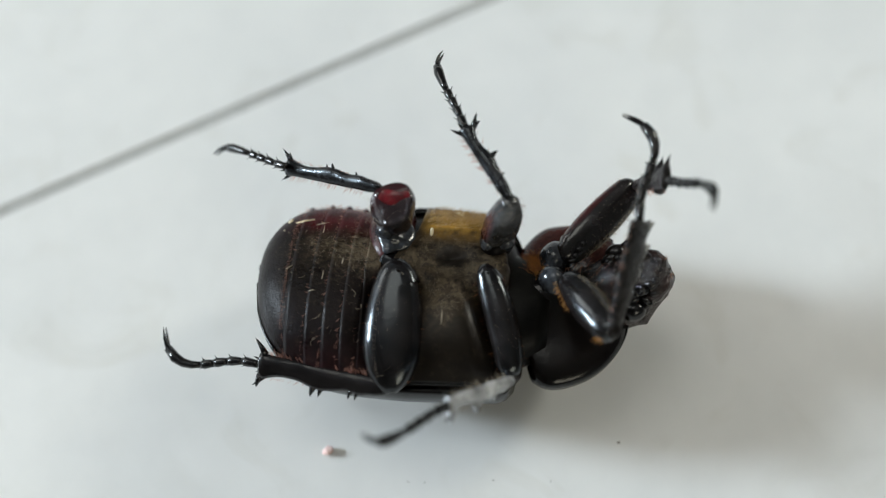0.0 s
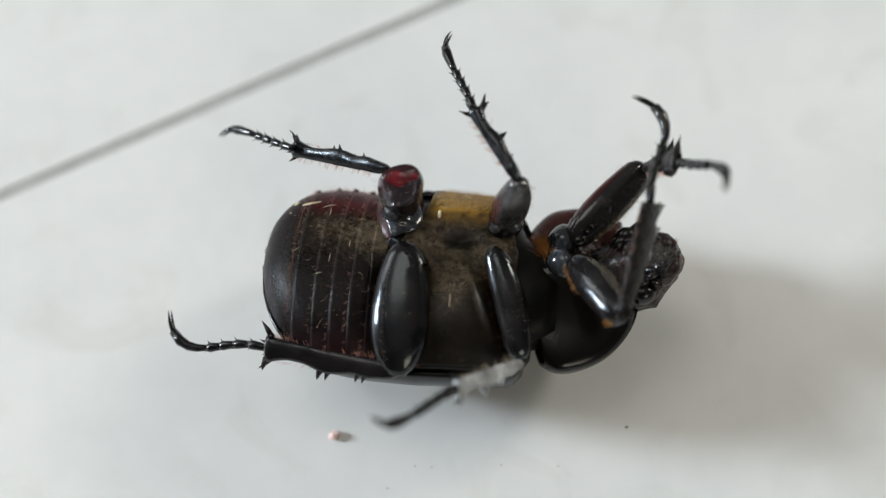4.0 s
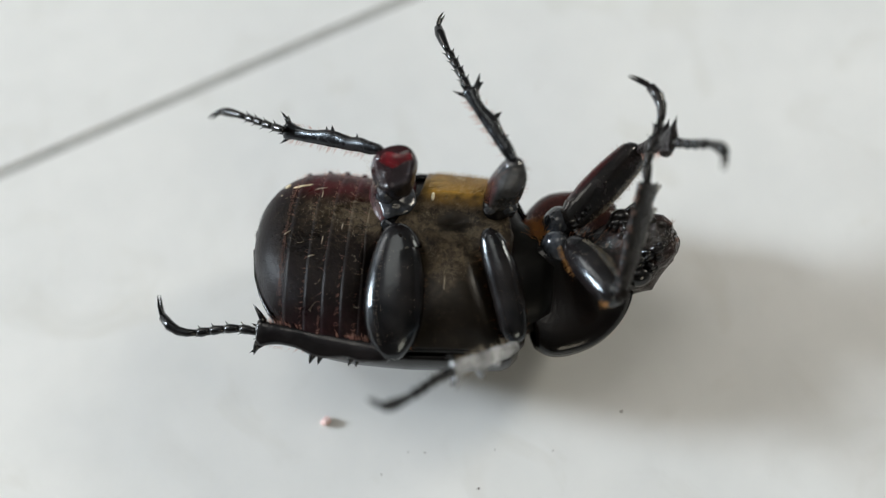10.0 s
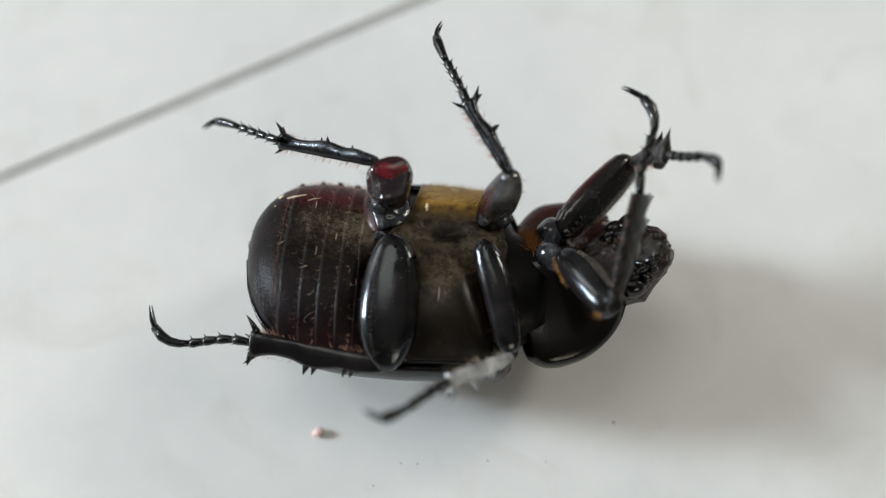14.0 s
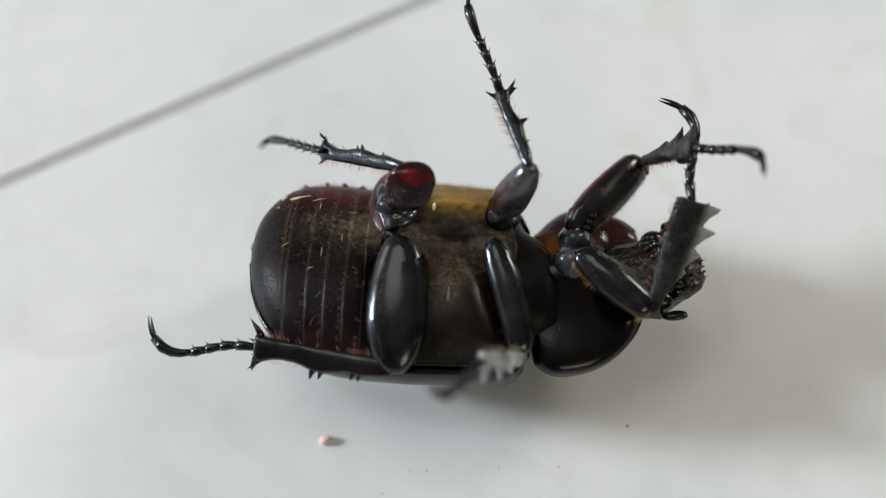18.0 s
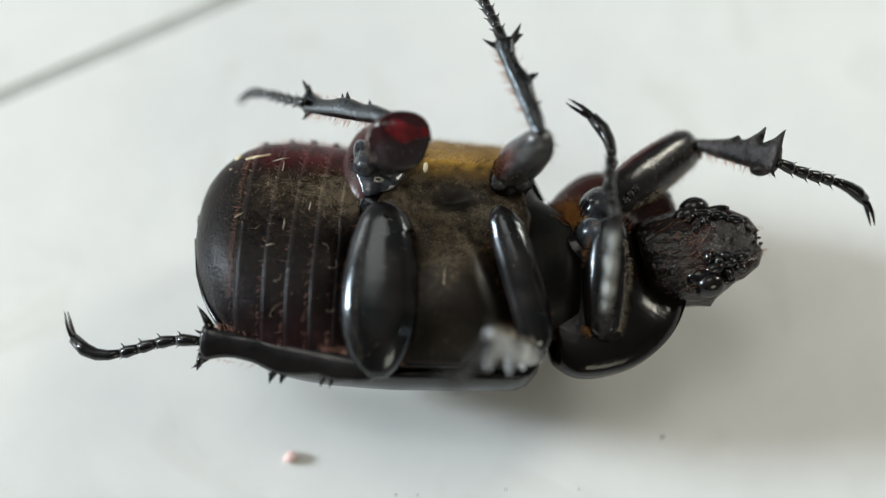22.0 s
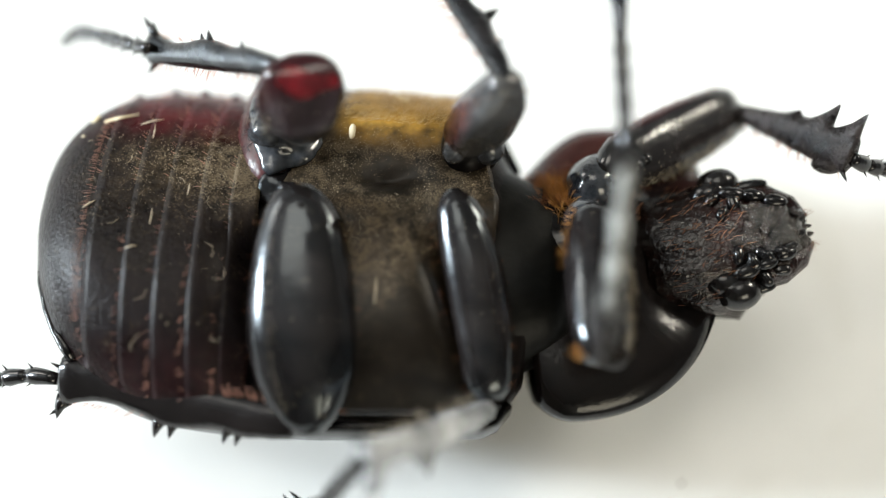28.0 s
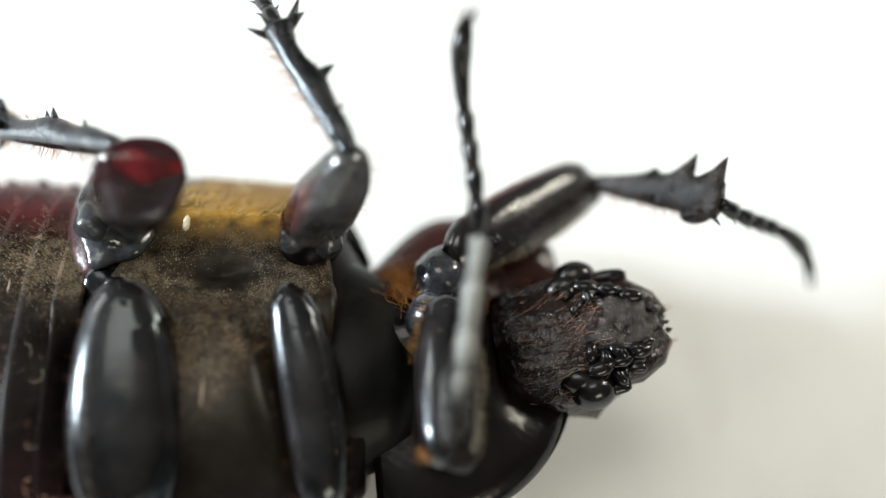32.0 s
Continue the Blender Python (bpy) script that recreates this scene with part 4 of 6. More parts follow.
def build_plate_femur(wide, high, lift, tilt):
    """A short plate-like femur: a bevelled face, tilted to the leg's line, on a body that narrows to the hip."""
    out, up = Vector((math.cos(tilt), 0, math.sin(tilt))), Vector((math.sin(tilt), 0, -math.cos(tilt)))
    mid_y, mid_w = -0.5, 2.1

    def rim(k, n):
        a = 2 * math.pi * k / n
        c, q = math.cos(a), math.sin(a)
        r = (abs(c) ** 2.5 + abs(q) ** 2.5) ** -0.4
        # blunt upper corner at the knee, pointed lower edge
        r *= 1 - 0.10 * bell(a, 0.75 * math.pi, 0.5) - 0.12 * bell(a, 1.85 * math.pi, 0.45)
        return -wide * r * c, high * r * q

    def face(y, w):
        d = lift - 0.05 * (y * y + w * w) * 0.3
        d -= 0.75 * max(0.0, y - 1.15 - 0.18 * w)
        d -= 0.7 * max(0.0, w - 1.35)
        return d

    def at(y, w, n):
        return (out * n + up * (mid_w + w) + Vector((0, mid_y + y, 0))) * MM

    bm = bmesh.new()
    rings, n = [], 48
    for f in (0.12, 0.3, 0.5, 0.68, 0.82, 0.9, 0.95):
        rings.append([bm.verts.new(at(y * f, w * f, face(y * f, w * f) + (0.16 * bell(f, 0.9, 0.06) if w < 0.6 else 0))) for y, w in (rim(k, n) for k in range(n))])
    for f, back in ((0.99, 0.25), (1.0, 0.7), (0.97, 1.3), (0.86, 2.3), (0.66, 3.4), (0.42, 4.3)):
        sink = max(0.0, (back - 1.3) / 3.0)
        rings.append([bm.verts.new(at(y * f - mid_y * sink, w * f - mid_w * 0.9 * sink, max(-0.3, face(y, w) - back))) for y, w in (rim(k, n) for k in range(n))])
    for r, q in zip(rings, rings[1:]):
        for k in range(n):
            bm.faces.new((r[k], r[(k + 1) % n], q[(k + 1) % n], q[k]))
    bm.faces.new(rings[0])
    bm.faces.new(rings[-1])
    bmesh.ops.recalc_face_normals(bm, faces=bm.faces)
    for v in bm.verts:
        v.co += v.co.normalized() * noise.noise(v.co / MM * 0.8) * 0.07 * MM
    femur = part("femur", bm, WINE, beetle)
    # the red translucent patch in its face
    bm = bmesh.new()
    rows = []
    for f in (0.15, 0.45, 0.75, 1.0):
        row = []
        for k in range(28):
            a = 2 * math.pi * k / 28
            y, w = -0.6 - 1.8 * f * math.cos(a), 0.75 + (0.75 + 0.3 * math.sin(3 * a + 1)) * f * math.sin(a) - 0.25 * f * math.cos(a)
            row.append(bm.verts.new(at(y, w, face(y, w) + 0.06 * (1 - f) + 0.045 + noise.noise(Vector((y, w, 3)) * 0.8) * 0.04)))
        rows.append(row)
    for r, q in zip(rows, rows[1:]):
        for k in range(28):
            bm.faces.new((r[k], r[(k + 1) % 28], q[(k + 1) % 28], q[k]))
    bm.faces.new(rows[0])
    bmesh.ops.recalc_face_normals(bm, faces=bm.faces)
    part("red_patch", bm, RED_PATCH, femur, "translucent red patch in the femur")
    bm = bmesh.new()
    for _ in range(14):
        w = random.uniform(-1.4, 1.4)
        y = 2.0 + random.uniform(0, 0.5)
        p, a = at(y, w, face(y, w) + 0.08) / MM, random.uniform(0, 6.28)
        pts = []
        for _ in range(6):
            pts.append(p.copy())
            a += random.uniform(-1.2, 1.2)
            p = p + (Vector((0, math.cos(a), 0)) + up * math.sin(a) + out * 0.12) * 0.2
        tube(bm, pts, [(0.013, 0.013)] * 6, 4)
    for _ in range(60):
        y, w = random.uniform(-2.2, 2.6), random.uniform(-1.9, 1.6)
        flake(bm, at(y, w, face(y, w) + 0.08) / MM, random.uniform(0.015, 0.05))
    tagged(part("fibres", bm, PALE_HAIR, femur, "pale curled fibres and specks"), kind="stuff")
    return femur


def build_tibia(length, wide, thick, side, teeth, mat, crown, plain=False, fringe=46):
    """A tibia that widens to its end, with teeth (place, size) on one side and spurs at the end."""
    bm = bmesh.new()
    # half widths of the smooth and of the toothed edge
    smooth = ((0, 0.5), (0.08, 0.72), (0.3, 0.78), (0.9, 0.92), (1.0, 1.05))
    toothed = ((0, 0.5), (0.1, 0.7), (0.22, 0.95), (0.32, 0.78), (0.5, 1.12), (0.57, 1.05), (0.68, 0.72), (0.82, 0.6), (0.92, 0.85), (1.0, 1.2))
    if plain:
        toothed = ((0, 0.36), (0.15, 0.46), (0.35, 0.74), (0.55, 1.0), (0.8, 1.05), (0.94, 0.85), (1.0, 0.5))
        smooth = ((0, 0.38), (0.15, 0.46), (0.35, 0.58), (0.6, 0.7), (0.85, 0.78), (1.0, 0.8))
    stations = [0.0, 0.03] + [k / 20 for k in range(1, 20)] + [0.985, 1.0]
    if plain:
        stations = [k / 72 for k in range(73)]

    def edge(u):
        """The toothed edge; the blade of a foreleg carries its teeth in one piece."""
        w = wide * ease(u, toothed)
        if plain:
            for c, size in teeth:
                d = u - c
                w += size * (max(0.0, 1 + d / 0.13) ** 1.3 if d <= 0 else max(0.0, 1 - d / 0.045))
        return w

    mid = [side * (edge(u) - wide * ease(u, smooth)) / 2 for u in stations]
    half = [(edge(u) + wide * ease(u, smooth)) / 2 * (0.55 if u in (0.0, 1.0) else 1) for u in stations]
    if plain:
        rings = []
        for u, m, h in zip(stations, mid, half):
            ring = []
            for k in range(18):
                c, z = math.cos(2 * math.pi * k / 18), math.sin(2 * math.pi * k / 18)
                y = m + h * math.copysign(abs(c) ** 0.8, c)
                # the teeth lean forward and thin out
                out = max(0.0, side * y - wide * ease(u, toothed) * 0.8)
                ring.append(bm.verts.new(Vector((length * u + 0.3 * out, y, thick * ease(u, ((0, 0.9), (0.3, 1), (1, 0.7))) * z * max(0.12, 1 - 0.6 * out))) * MM))
            rings.append(ring)
        for r, q in zip(rings, rings[1:]):
            for k in range(18):
                bm.faces.new((r[k], r[(k + 1) % 18], q[(k + 1) % 18], q[k]))
        bm.faces.new(rings[0])
        bm.faces.new(rings[-1])
    else:
        tube(bm, [(length * u, m, 0) for u, m in zip(stations, mid)], [(h, thick * (0.8 if u in (0.0, 1.0) else 1.0)) for u, h in zip(stations, half)], 16, power=0.8)
    for v in bm.verts:
        p = v.co / MM
        v.co += Vector((0, noise.noise(p * 1.3) * 0.16, noise.noise(p * 1.1 + Vector((7, 0, 0))) * 0.22)) * (0.4 if plain else 0.5) * MM
    prof = smooth
    tibia = part("tibia", bm, mat, beetle)
    for u, size in () if plain else teeth:
        bm = bmesh.new()
        w = wide * ease(u, toothed)
        cone(bm, (length * u, side * w * 0.7, 0), (0.5, side, 0.0), size + w * 0.25, size * 0.4, 8, (-0.3 * size, 0, 0))
        part("tooth", bm, mat, tibia)
    if plain and side > 0:
        bm = bmesh.new()
        blob(bm, (length * 0.86, -side * wide * 0.72, 0.05), (length * 0.1, wide * 0.42, thick * 0.85), (0, 0, side * 12), 0.15, 18, 12, 1.4)
        part("lobe", bm, mat, tibia)
    for y, way, size in crown:
        bm = bmesh.new()
        cone(bm, (length * 0.96, y * wide, 0), way, size, size * 0.2, 7, (0.12 * size, 0, 0.05))
        part("spur", bm, CHITIN, tibia)
    bm = bmesh.new()
    for _ in range(fringe):
        u = random.uniform(0.12, 0.95)
        hair(bm, (length * u, -side * wide * 0.9 * ease(u, prof), random.uniform(-0.2, 0.3)), (0.5, -side, random.uniform(-0.2, 0.4)), random.uniform(0.5, 1.05), 0.034)
    for _ in range(26):
        u = random.uniform(0.3, 0.98)
        hair(bm, (length * u, side * wide * 0.9 * ease(u, prof), 0.1), (0.9, side * 0.7, 0.2), random.uniform(0.3, 0.7), 0.028)
    part("bristles", bm, PALE_HAIR if mat is PALE else RED_HAIR, tibia)
    return tibia


def build_tarsus(length, bow, mat, stout=1.0):
    """Five tapering joints and a pair of claws; the whole is bowed sideways by bow."""

    def at(u):
        return Vector((length * u, bow * 8.0 * u ** 2.6 * (1.0 - u), 0))

    cuts = (0, 0.17, 0.31, 0.44, 0.56, 0.93)
    tarsus = None
    for k, (a, b) in enumerate(zip(cuts, cuts[1:])):
        bm = bmesh.new()
        p = [at(a + (b - a) * i / 4) for i in range(5)]
        r = (0.3, 0.36, 0.4, 0.44, 0.34) if k < 4 else (0.26, 0.36, 0.43, 0.5, 0.4)
        tube(bm, p, [(q * stout, q * stout * 0.9) for q in r], 10)
        if k < 4:
            for s in (1, -1):
                cone(bm, p[3] + Vector((0, s * 0.3, 0)), (1.0, s * 0.75, 0.1), 0.75, 0.1, 5)
        if tarsus is None:
            tarsus = part("tarsus", bm, mat, beetle)
        else:
            part("tarsus_joint", bm, mat, tarsus)
    for s in (1, -1):
        bm = bmesh.new()
        p, q = at(0.92), at(1.0)
        d = (q - p).normalized()
        n = Vector((0, 0, 1))
        pts = [p + d * (1.8 * u) + n * (s * 0.28 * math.sin(u * 2.2)) + Vector((0, -math.copysign(1.0, bow) * u * u, 0)) for u in (0, 0.3, 0.6, 0.85, 1.0)]
        tube(bm, pts, [(0.27, 0.27), (0.24, 0.24), (0.17, 0.17), (0.1, 0.1), (0.03, 0.03)], 7)
        part("claw", bm, CHITIN, tarsus)
    return tarsus


antennae = []
pronotum = build_prothorax()
head = build_head()

HIND_CROWN = ((0.9, (0.8, 0.9, 0), 1.5), (-0.9, (0.75, -1, 0), 2.1), (-0.3, (1, -0.4, 0.2), 1.3), (0.4, (1, 0.3, -0.2), 1.0))
MID_CROWN = ((0.8, (0.9, 0.8, 0), 1.3), (-0.8, (0.8, -0.9, 0), 1.7), (0.2, (1, 0.3, 0.3), 1.3), (-0.3, (1, -0.2, -0.2), 1.0))
FORE_CROWN = ((-0.6, (0.9, -0.7, 0.2), 1.0),)

legs = {}


def build_leg(key, femur, tibia, tarsus):
    legs[key] = (build_plate_femur(*femur) if len(femur) == 4 else build_femur(*femur), build_tibia(*tibia), build_tarsus(*tarsus))


build_leg("hind_near", (13.7, 3.3, 1.9, FEMUR, 40), (15.2, 1.4, 0.6, 1, ((0.23, 0.8), (0.28, 0.95), (0.50, 1.0), (0.56, 1.2), (0.98, 1.2)), LEG, HIND_CROWN, False, 150), (13.3, 2.3, CHITIN, 1.25))
build_leg("hind_far", (2.65, 2.4, 5.8, radians(31)), (13.0, 0.95, 0.6, -1, ((0.25, 0.5), (0.5, 0.7), (0.56, 0.5), (0.96, 0.9)), LEG_GLOSS, MID_CROWN), (11.5, -0.3, CHITIN, 1.1))
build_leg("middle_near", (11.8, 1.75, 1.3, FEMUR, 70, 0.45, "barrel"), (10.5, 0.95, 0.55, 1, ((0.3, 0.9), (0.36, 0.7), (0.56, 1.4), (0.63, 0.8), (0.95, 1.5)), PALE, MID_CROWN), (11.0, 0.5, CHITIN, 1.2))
build_leg("middle_far", (7.2, 1.9, 1.4, PADDLE, 140, -0.1, "paddle"), (9.5, 0.85, 0.6, -1, ((0.3, 0.5), (0.55, 1.0), (0.96, 1.1)), LEG_GLOSS, MID_CROWN), (11.0, 0.3, CHITIN, 1.15))
build_leg("fore_near", (9.6, 1.95, 1.6, FEMUR, 150, 0.0, "barrel", 1), (12.2, 2.0, 0.75, -1, ((0.38, 0.5), (0.55, 0.9), (0.76, 1.5), (0.96, 1.7)), BLADE, FORE_CROWN, True), (11.8, -2.3, CHITIN, 1.3))
build_leg("fore_far", (12.0, 2.15, 1.4, RUDDY, 90, 0.0, "barrel", -1), (10.0, 1.3, 0.75, 1, ((0.5, 0.35), (0.73, 1.5), (0.93, 1.5), (0.99, 0.5)), DIRTY, FORE_CROWN, True), (10.5, 0.9, CHITIN, 1.25))


# the lens is held sharp on the hips of the hind legs
cam.data.dof.focus_object = legs["hind_far"][0]


# ---- crumbs on the floor ----
def build_crumbs():
    bm = bmesh.new()
    blob(bm, (0, 0, 0.42), (0.66, 0.56, 0.36), (10, 5, 20), 0.26, 14, 9, 2.2)
    ob = part("crumb", bm, PINK)
    ob.location = Vector((-9.0, -18.1, 0)) * MM
    tagged(ob, "small rough pink crumb on the white tile", "crumb")
    for x, y, r in ((24.91, -17.44, 0.2), (16.9, -21.9, 0.1), (0.4, -21.8, 0.1), (10.3, -21.7, 0.1), (2.3, -21.9, 0.09), (8.3, -26.1, 0.17), (-2.7, -24.3, 0.1)):
        bm = bmesh.new()
        blob(bm, (0, 0, r * 0.45), (r, r * 0.75, r * 0.55), (0, 0, random.uniform(0, 180)), r * 0.4, 8, 6, 3)
        ob = part("grit", bm, GRIT)
        ob.location = Vector((x, y, 0)) * MM
        tagged(ob, "tiny dark speck of grit on the tile", "grit", "grit on the floor")


build_crumbs()


# ---- floor tiles ----
def build_tiles():
    size, gap, u0, v0 = 0.6, 0.0011, 0.03577, 0.262
    mesh = None
    for i in range(-4, 4):
        for j in range(-4, 4):
            u, v = u0 + (i + 0.5) * size, v0 + (j + 0.5) * size
            if abs(u) > 2.1 or abs(v) > 2.1:
                continue
            if mesh is None:
                bm = bmesh.new()
                h = (size - gap) / 2
                box(bm, (-h, -h, -0.009), (h, h, 0.0))
                top = [e for e in bm.edges if all(w.co.z > -0.001 for w in e.verts)]
                bmesh.ops.bevel(bm, geom=top, offset=0.00025, segments=2, affect="EDGES")
                ob = flat_part("tile", bm, TILE, FLOOR, kind="")
                mesh = ob.data
            else:
                ob = new("tile", mesh)
                ob.parent = FLOOR
            ob.location = (u, v, 0)


build_tiles()


# ---- what moves ----
def motions():
    femur, tibia, tarsus = legs["hind_near"]
    walk(femur, [(0, pose(0.00035, -0.00200, 0.01830, -1.2, 13.2, -93.9)), (13, pose(0.00035, -0.00200, 0.01830, -1.2, 13.2, -93.9)), (13.6, pose(0.00035, -0.00200, 0.01830, -1.2, 13.2, -93.9)), (20, pose(0.00035, -0.00200, 0.01830, -1.2, 13.2, -93.9)), (24, pose(0.00035, -0.00200, 0.01830, -1.2, 13.2, -93.9)), (28, pose(0.00080, -0.00200, 0.01830, -1.2, 13.2, -89.4)), (32, pose(0.00080, -0.00200, 0.01830, -1.2, 13.2, -89.4))])
    walk(tibia, [(0, pose(-0.00055, -0.01520, 0.01520, -24.9, 7.6, 166.3)), (13, pose(-0.00055, -0.01520, 0.01520, -24.9, 7.6, 166.3)), (13.6, pose(-0.00055, -0.01520, 0.01520, -24.9, 7.6, 166.3)), (20, pose(-0.00055, -0.01520, 0.01520, -24.8, 7.6, 166.2)), (24, pose(-0.00055, -0.01520, 0.01520, -25.0, 8.0, 163.8)), (28, pose(0.00045, -0.01520, 0.01520, -25.0, 8.6, 164.4)), (32, pose(0.00045, -0.01520, 0.01520, -25.0, 8.6, 164.4))])
    walk(tarsus, [(0, pose(-0.01518, -0.01162, 0.01318, -24.2, 15.0, 159.0)), (13, pose(-0.01518, -0.01162, 0.01318, -24.2, 15.0, 159.0)), (13.6, pose(-0.01518, -0.01162, 0.01318, -24.2, 15.0, 159.0)), (20, pose(-0.01523, -0.01162, 0.01319, -22.9, 16.1, 163.6)), (24, pose(-0.01513, -0.01097, 0.01310, -22.2, 16.0, 166.3)), (28, pose(-0.01431, -0.01117, 0.01292, -23.1, 19.4, 163.4)), (32, pose(-0.01431, -0.01117, 0.01292, -23.1, 19.4, 163.4))])
    femur, tibia, tarsus = legs["hind_far"]
    walk(femur, [(0, pose(0.00080, 0.00260, 0.01720, -44.1, -70.4, 138.5)), (13, pose(0.00080, 0.00260, 0.01720, -44.1, -70.4, 138.5)), (13.6, pose(0.00080, 0.00260, 0.01720, -44.1, -70.4, 138.5)), (15.5, pose(0.00080, 0.00260, 0.01720, -28.2, -78.1, 122.0)), (17, pose(0.00080, 0.00260, 0.01720, -13.8, -77.3, 107.3)), (18, pose(0.00080, 0.00260, 0.01720, 43.1, -86.3, 50.1)), (20, pose(0.00080, 0.00260, 0.01720, 49.5, -82.2, 43.6)), (21, pose(0.00080, 0.00260, 0.01720, 83.3, -84.1, 9.6)), (22, pose(0.00080, 0.00260, 0.01720, 78.2, -84.9, 14.8)), (23, pose(0.00080, 0.00260, 0.01720, 9.1, -86.2, 83.9)), (24.5, pose(0.00080, 0.00260, 0.01720, 35.6, -87.3, 57.4)), (26.5, pose(0.00080, 0.00260, 0.01720, -67.3, -84.4, 160.5)), (28, pose(0.00110, 0.00260, 0.01720, -41.1, -86.7, 134.2)), (29.5, pose(0.00110, 0.00260, 0.01720, 19.3, -87.6, 73.7)), (32, pose(0.00110, 0.00260, 0.01720, 48.9, -79.5, 44.1))])
    walk(tibia, [(0, pose(-0.00123, 0.00498, 0.02284, -39.2, 19.8, 155.4)), (13, pose(-0.00117, 0.00502, 0.02286, -39.2, 19.8, 155.4)), (13.6, pose(-0.00117, 0.00501, 0.02286, -39.2, 19.8, 155.4)), (15.5, pose(-0.00010, 0.00466, 0.02313, -40.0, 21.9, 153.2)), (17, pose(0.00025, 0.00496, 0.02312, -42.6, 31.0, 147.4)), (18, pose(0.00107, 0.00373, 0.02327, -43.2, 32.2, 146.2)), (20, pose(0.00150, 0.00409, 0.02323, -43.9, 38.0, 145.0)), (21, pose(0.00152, 0.00352, 0.02327, -45.3, 38.4, 142.8)), (22, pose(0.00143, 0.00356, 0.02328, -46.8, 38.7, 140.3)), (23, pose(0.00081, 0.00388, 0.02329, -45.7, 42.3, 141.9)), (24.5, pose(0.00093, 0.00371, 0.02331, -46.1, 37.9, 141.3)), (26.5, pose(-0.00002, 0.00368, 0.02331, -44.3, 35.0, 144.4)), (28, pose(0.00032, 0.00365, 0.02328, -42.2, 35.7, 148.0)), (29.5, pose(0.00066, 0.00365, 0.02330, -41.8, 36.8, 148.8)), (32, pose(0.00146, 0.00428, 0.02319, -42.6, 35.3, 147.3))])
    walk(tarsus, [(0, pose(-0.01220, 0.00937, 0.01987, -25.6, 26.6, 148.1)), (13, pose(-0.01220, 0.00937, 0.01987, -25.6, 26.6, 148.1)), (13.6, pose(-0.01220, 0.00937, 0.01987, -25.6, 26.6, 148.1)), (15.5, pose(-0.01078, 0.00935, 0.01970, -26.7, 29.2, 145.7)), (17, pose(-0.00908, 0.01018, 0.01782, -26.4, 32.9, 146.2)), (18, pose(-0.00802, 0.00909, 0.01775, -28.4, 37.7, 142.8)), (20, pose(-0.00685, 0.00919, 0.01663, -30.7, 43.1, 139.2)), (21, pose(-0.00655, 0.00889, 0.01659, -31.1, 43.0, 138.7)), (22, pose(-0.00635, 0.00925, 0.01653, -31.1, 41.9, 138.6)), (23, pose(-0.00672, 0.00902, 0.01594, -28.5, 42.3, 142.6)), (24.5, pose(-0.00702, 0.00930, 0.01671, -29.2, 40.0, 141.4)), (26.5, pose(-0.00855, 0.00904, 0.01721, -27.5, 37.2, 144.2)), (28, pose(-0.00846, 0.00851, 0.01711, -27.8, 38.5, 143.6)), (29.5, pose(-0.00801, 0.00830, 0.01691, -27.5, 38.4, 144.1)), (32, pose(-0.00715, 0.00928, 0.01706, -30.1, 37.8, 139.9))])
    femur, tibia, tarsus = legs["middle_near"]
    walk(femur, [(0, pose(0.00980, -0.00260, 0.01820, -1.6, 13.4, -76.7)), (13, pose(0.00980, -0.00260, 0.01820, -1.6, 13.4, -76.7)), (13.6, pose(0.00980, -0.00260, 0.01820, -1.6, 13.4, -76.7)), (15.5, pose(0.00980, -0.00260, 0.01820, -1.6, 13.4, -76.7)), (16, pose(0.00980, -0.00260, 0.01820, -1.6, 13.4, -76.7)), (17, pose(0.00980, -0.00260, 0.01820, -1.6, 13.4, -76.7)), (17.5, pose(0.00980, -0.00260, 0.01820, -1.6, 13.4, -76.7)), (18, pose(0.00980, -0.00260, 0.01820, -1.6, 13.4, -76.7)), (19, pose(0.00980, -0.00260, 0.01820, -1.6, 13.4, -76.7)), (20, pose(0.00980, -0.00260, 0.01820, -1.6, 13.4, -76.7)), (21, pose(0.00980, -0.00260, 0.01820, -1.6, 13.4, -76.7)), (22, pose(0.00980, -0.00260, 0.01820, -1.6, 13.4, -76.7)), (22.5, pose(0.00980, -0.00260, 0.01820, -2.0, 13.3, -76.0)), (23, pose(0.00980, -0.00260, 0.01820, -2.5, 13.1, -74.4)), (23.3, pose(0.00980, -0.00260, 0.01820, -2.7, 13.0, -78.5)), (23.5, pose(0.00980, -0.00260, 0.01820, -2.9, 12.9, -80.7)), (24, pose(0.00980, -0.00260, 0.01820, -2.9, 12.9, -82.2)), (24.5, pose(0.00980, -0.00260, 0.01820, -2.9, 12.9, -82.2)), (26.5, pose(0.00980, -0.00260, 0.01820, -2.9, 12.9, -82.2)), (28, pose(0.00980, -0.00260, 0.01820, -2.9, 12.9, -82.2)), (32, pose(0.00980, -0.00260, 0.01820, -2.9, 12.9, -82.2))])
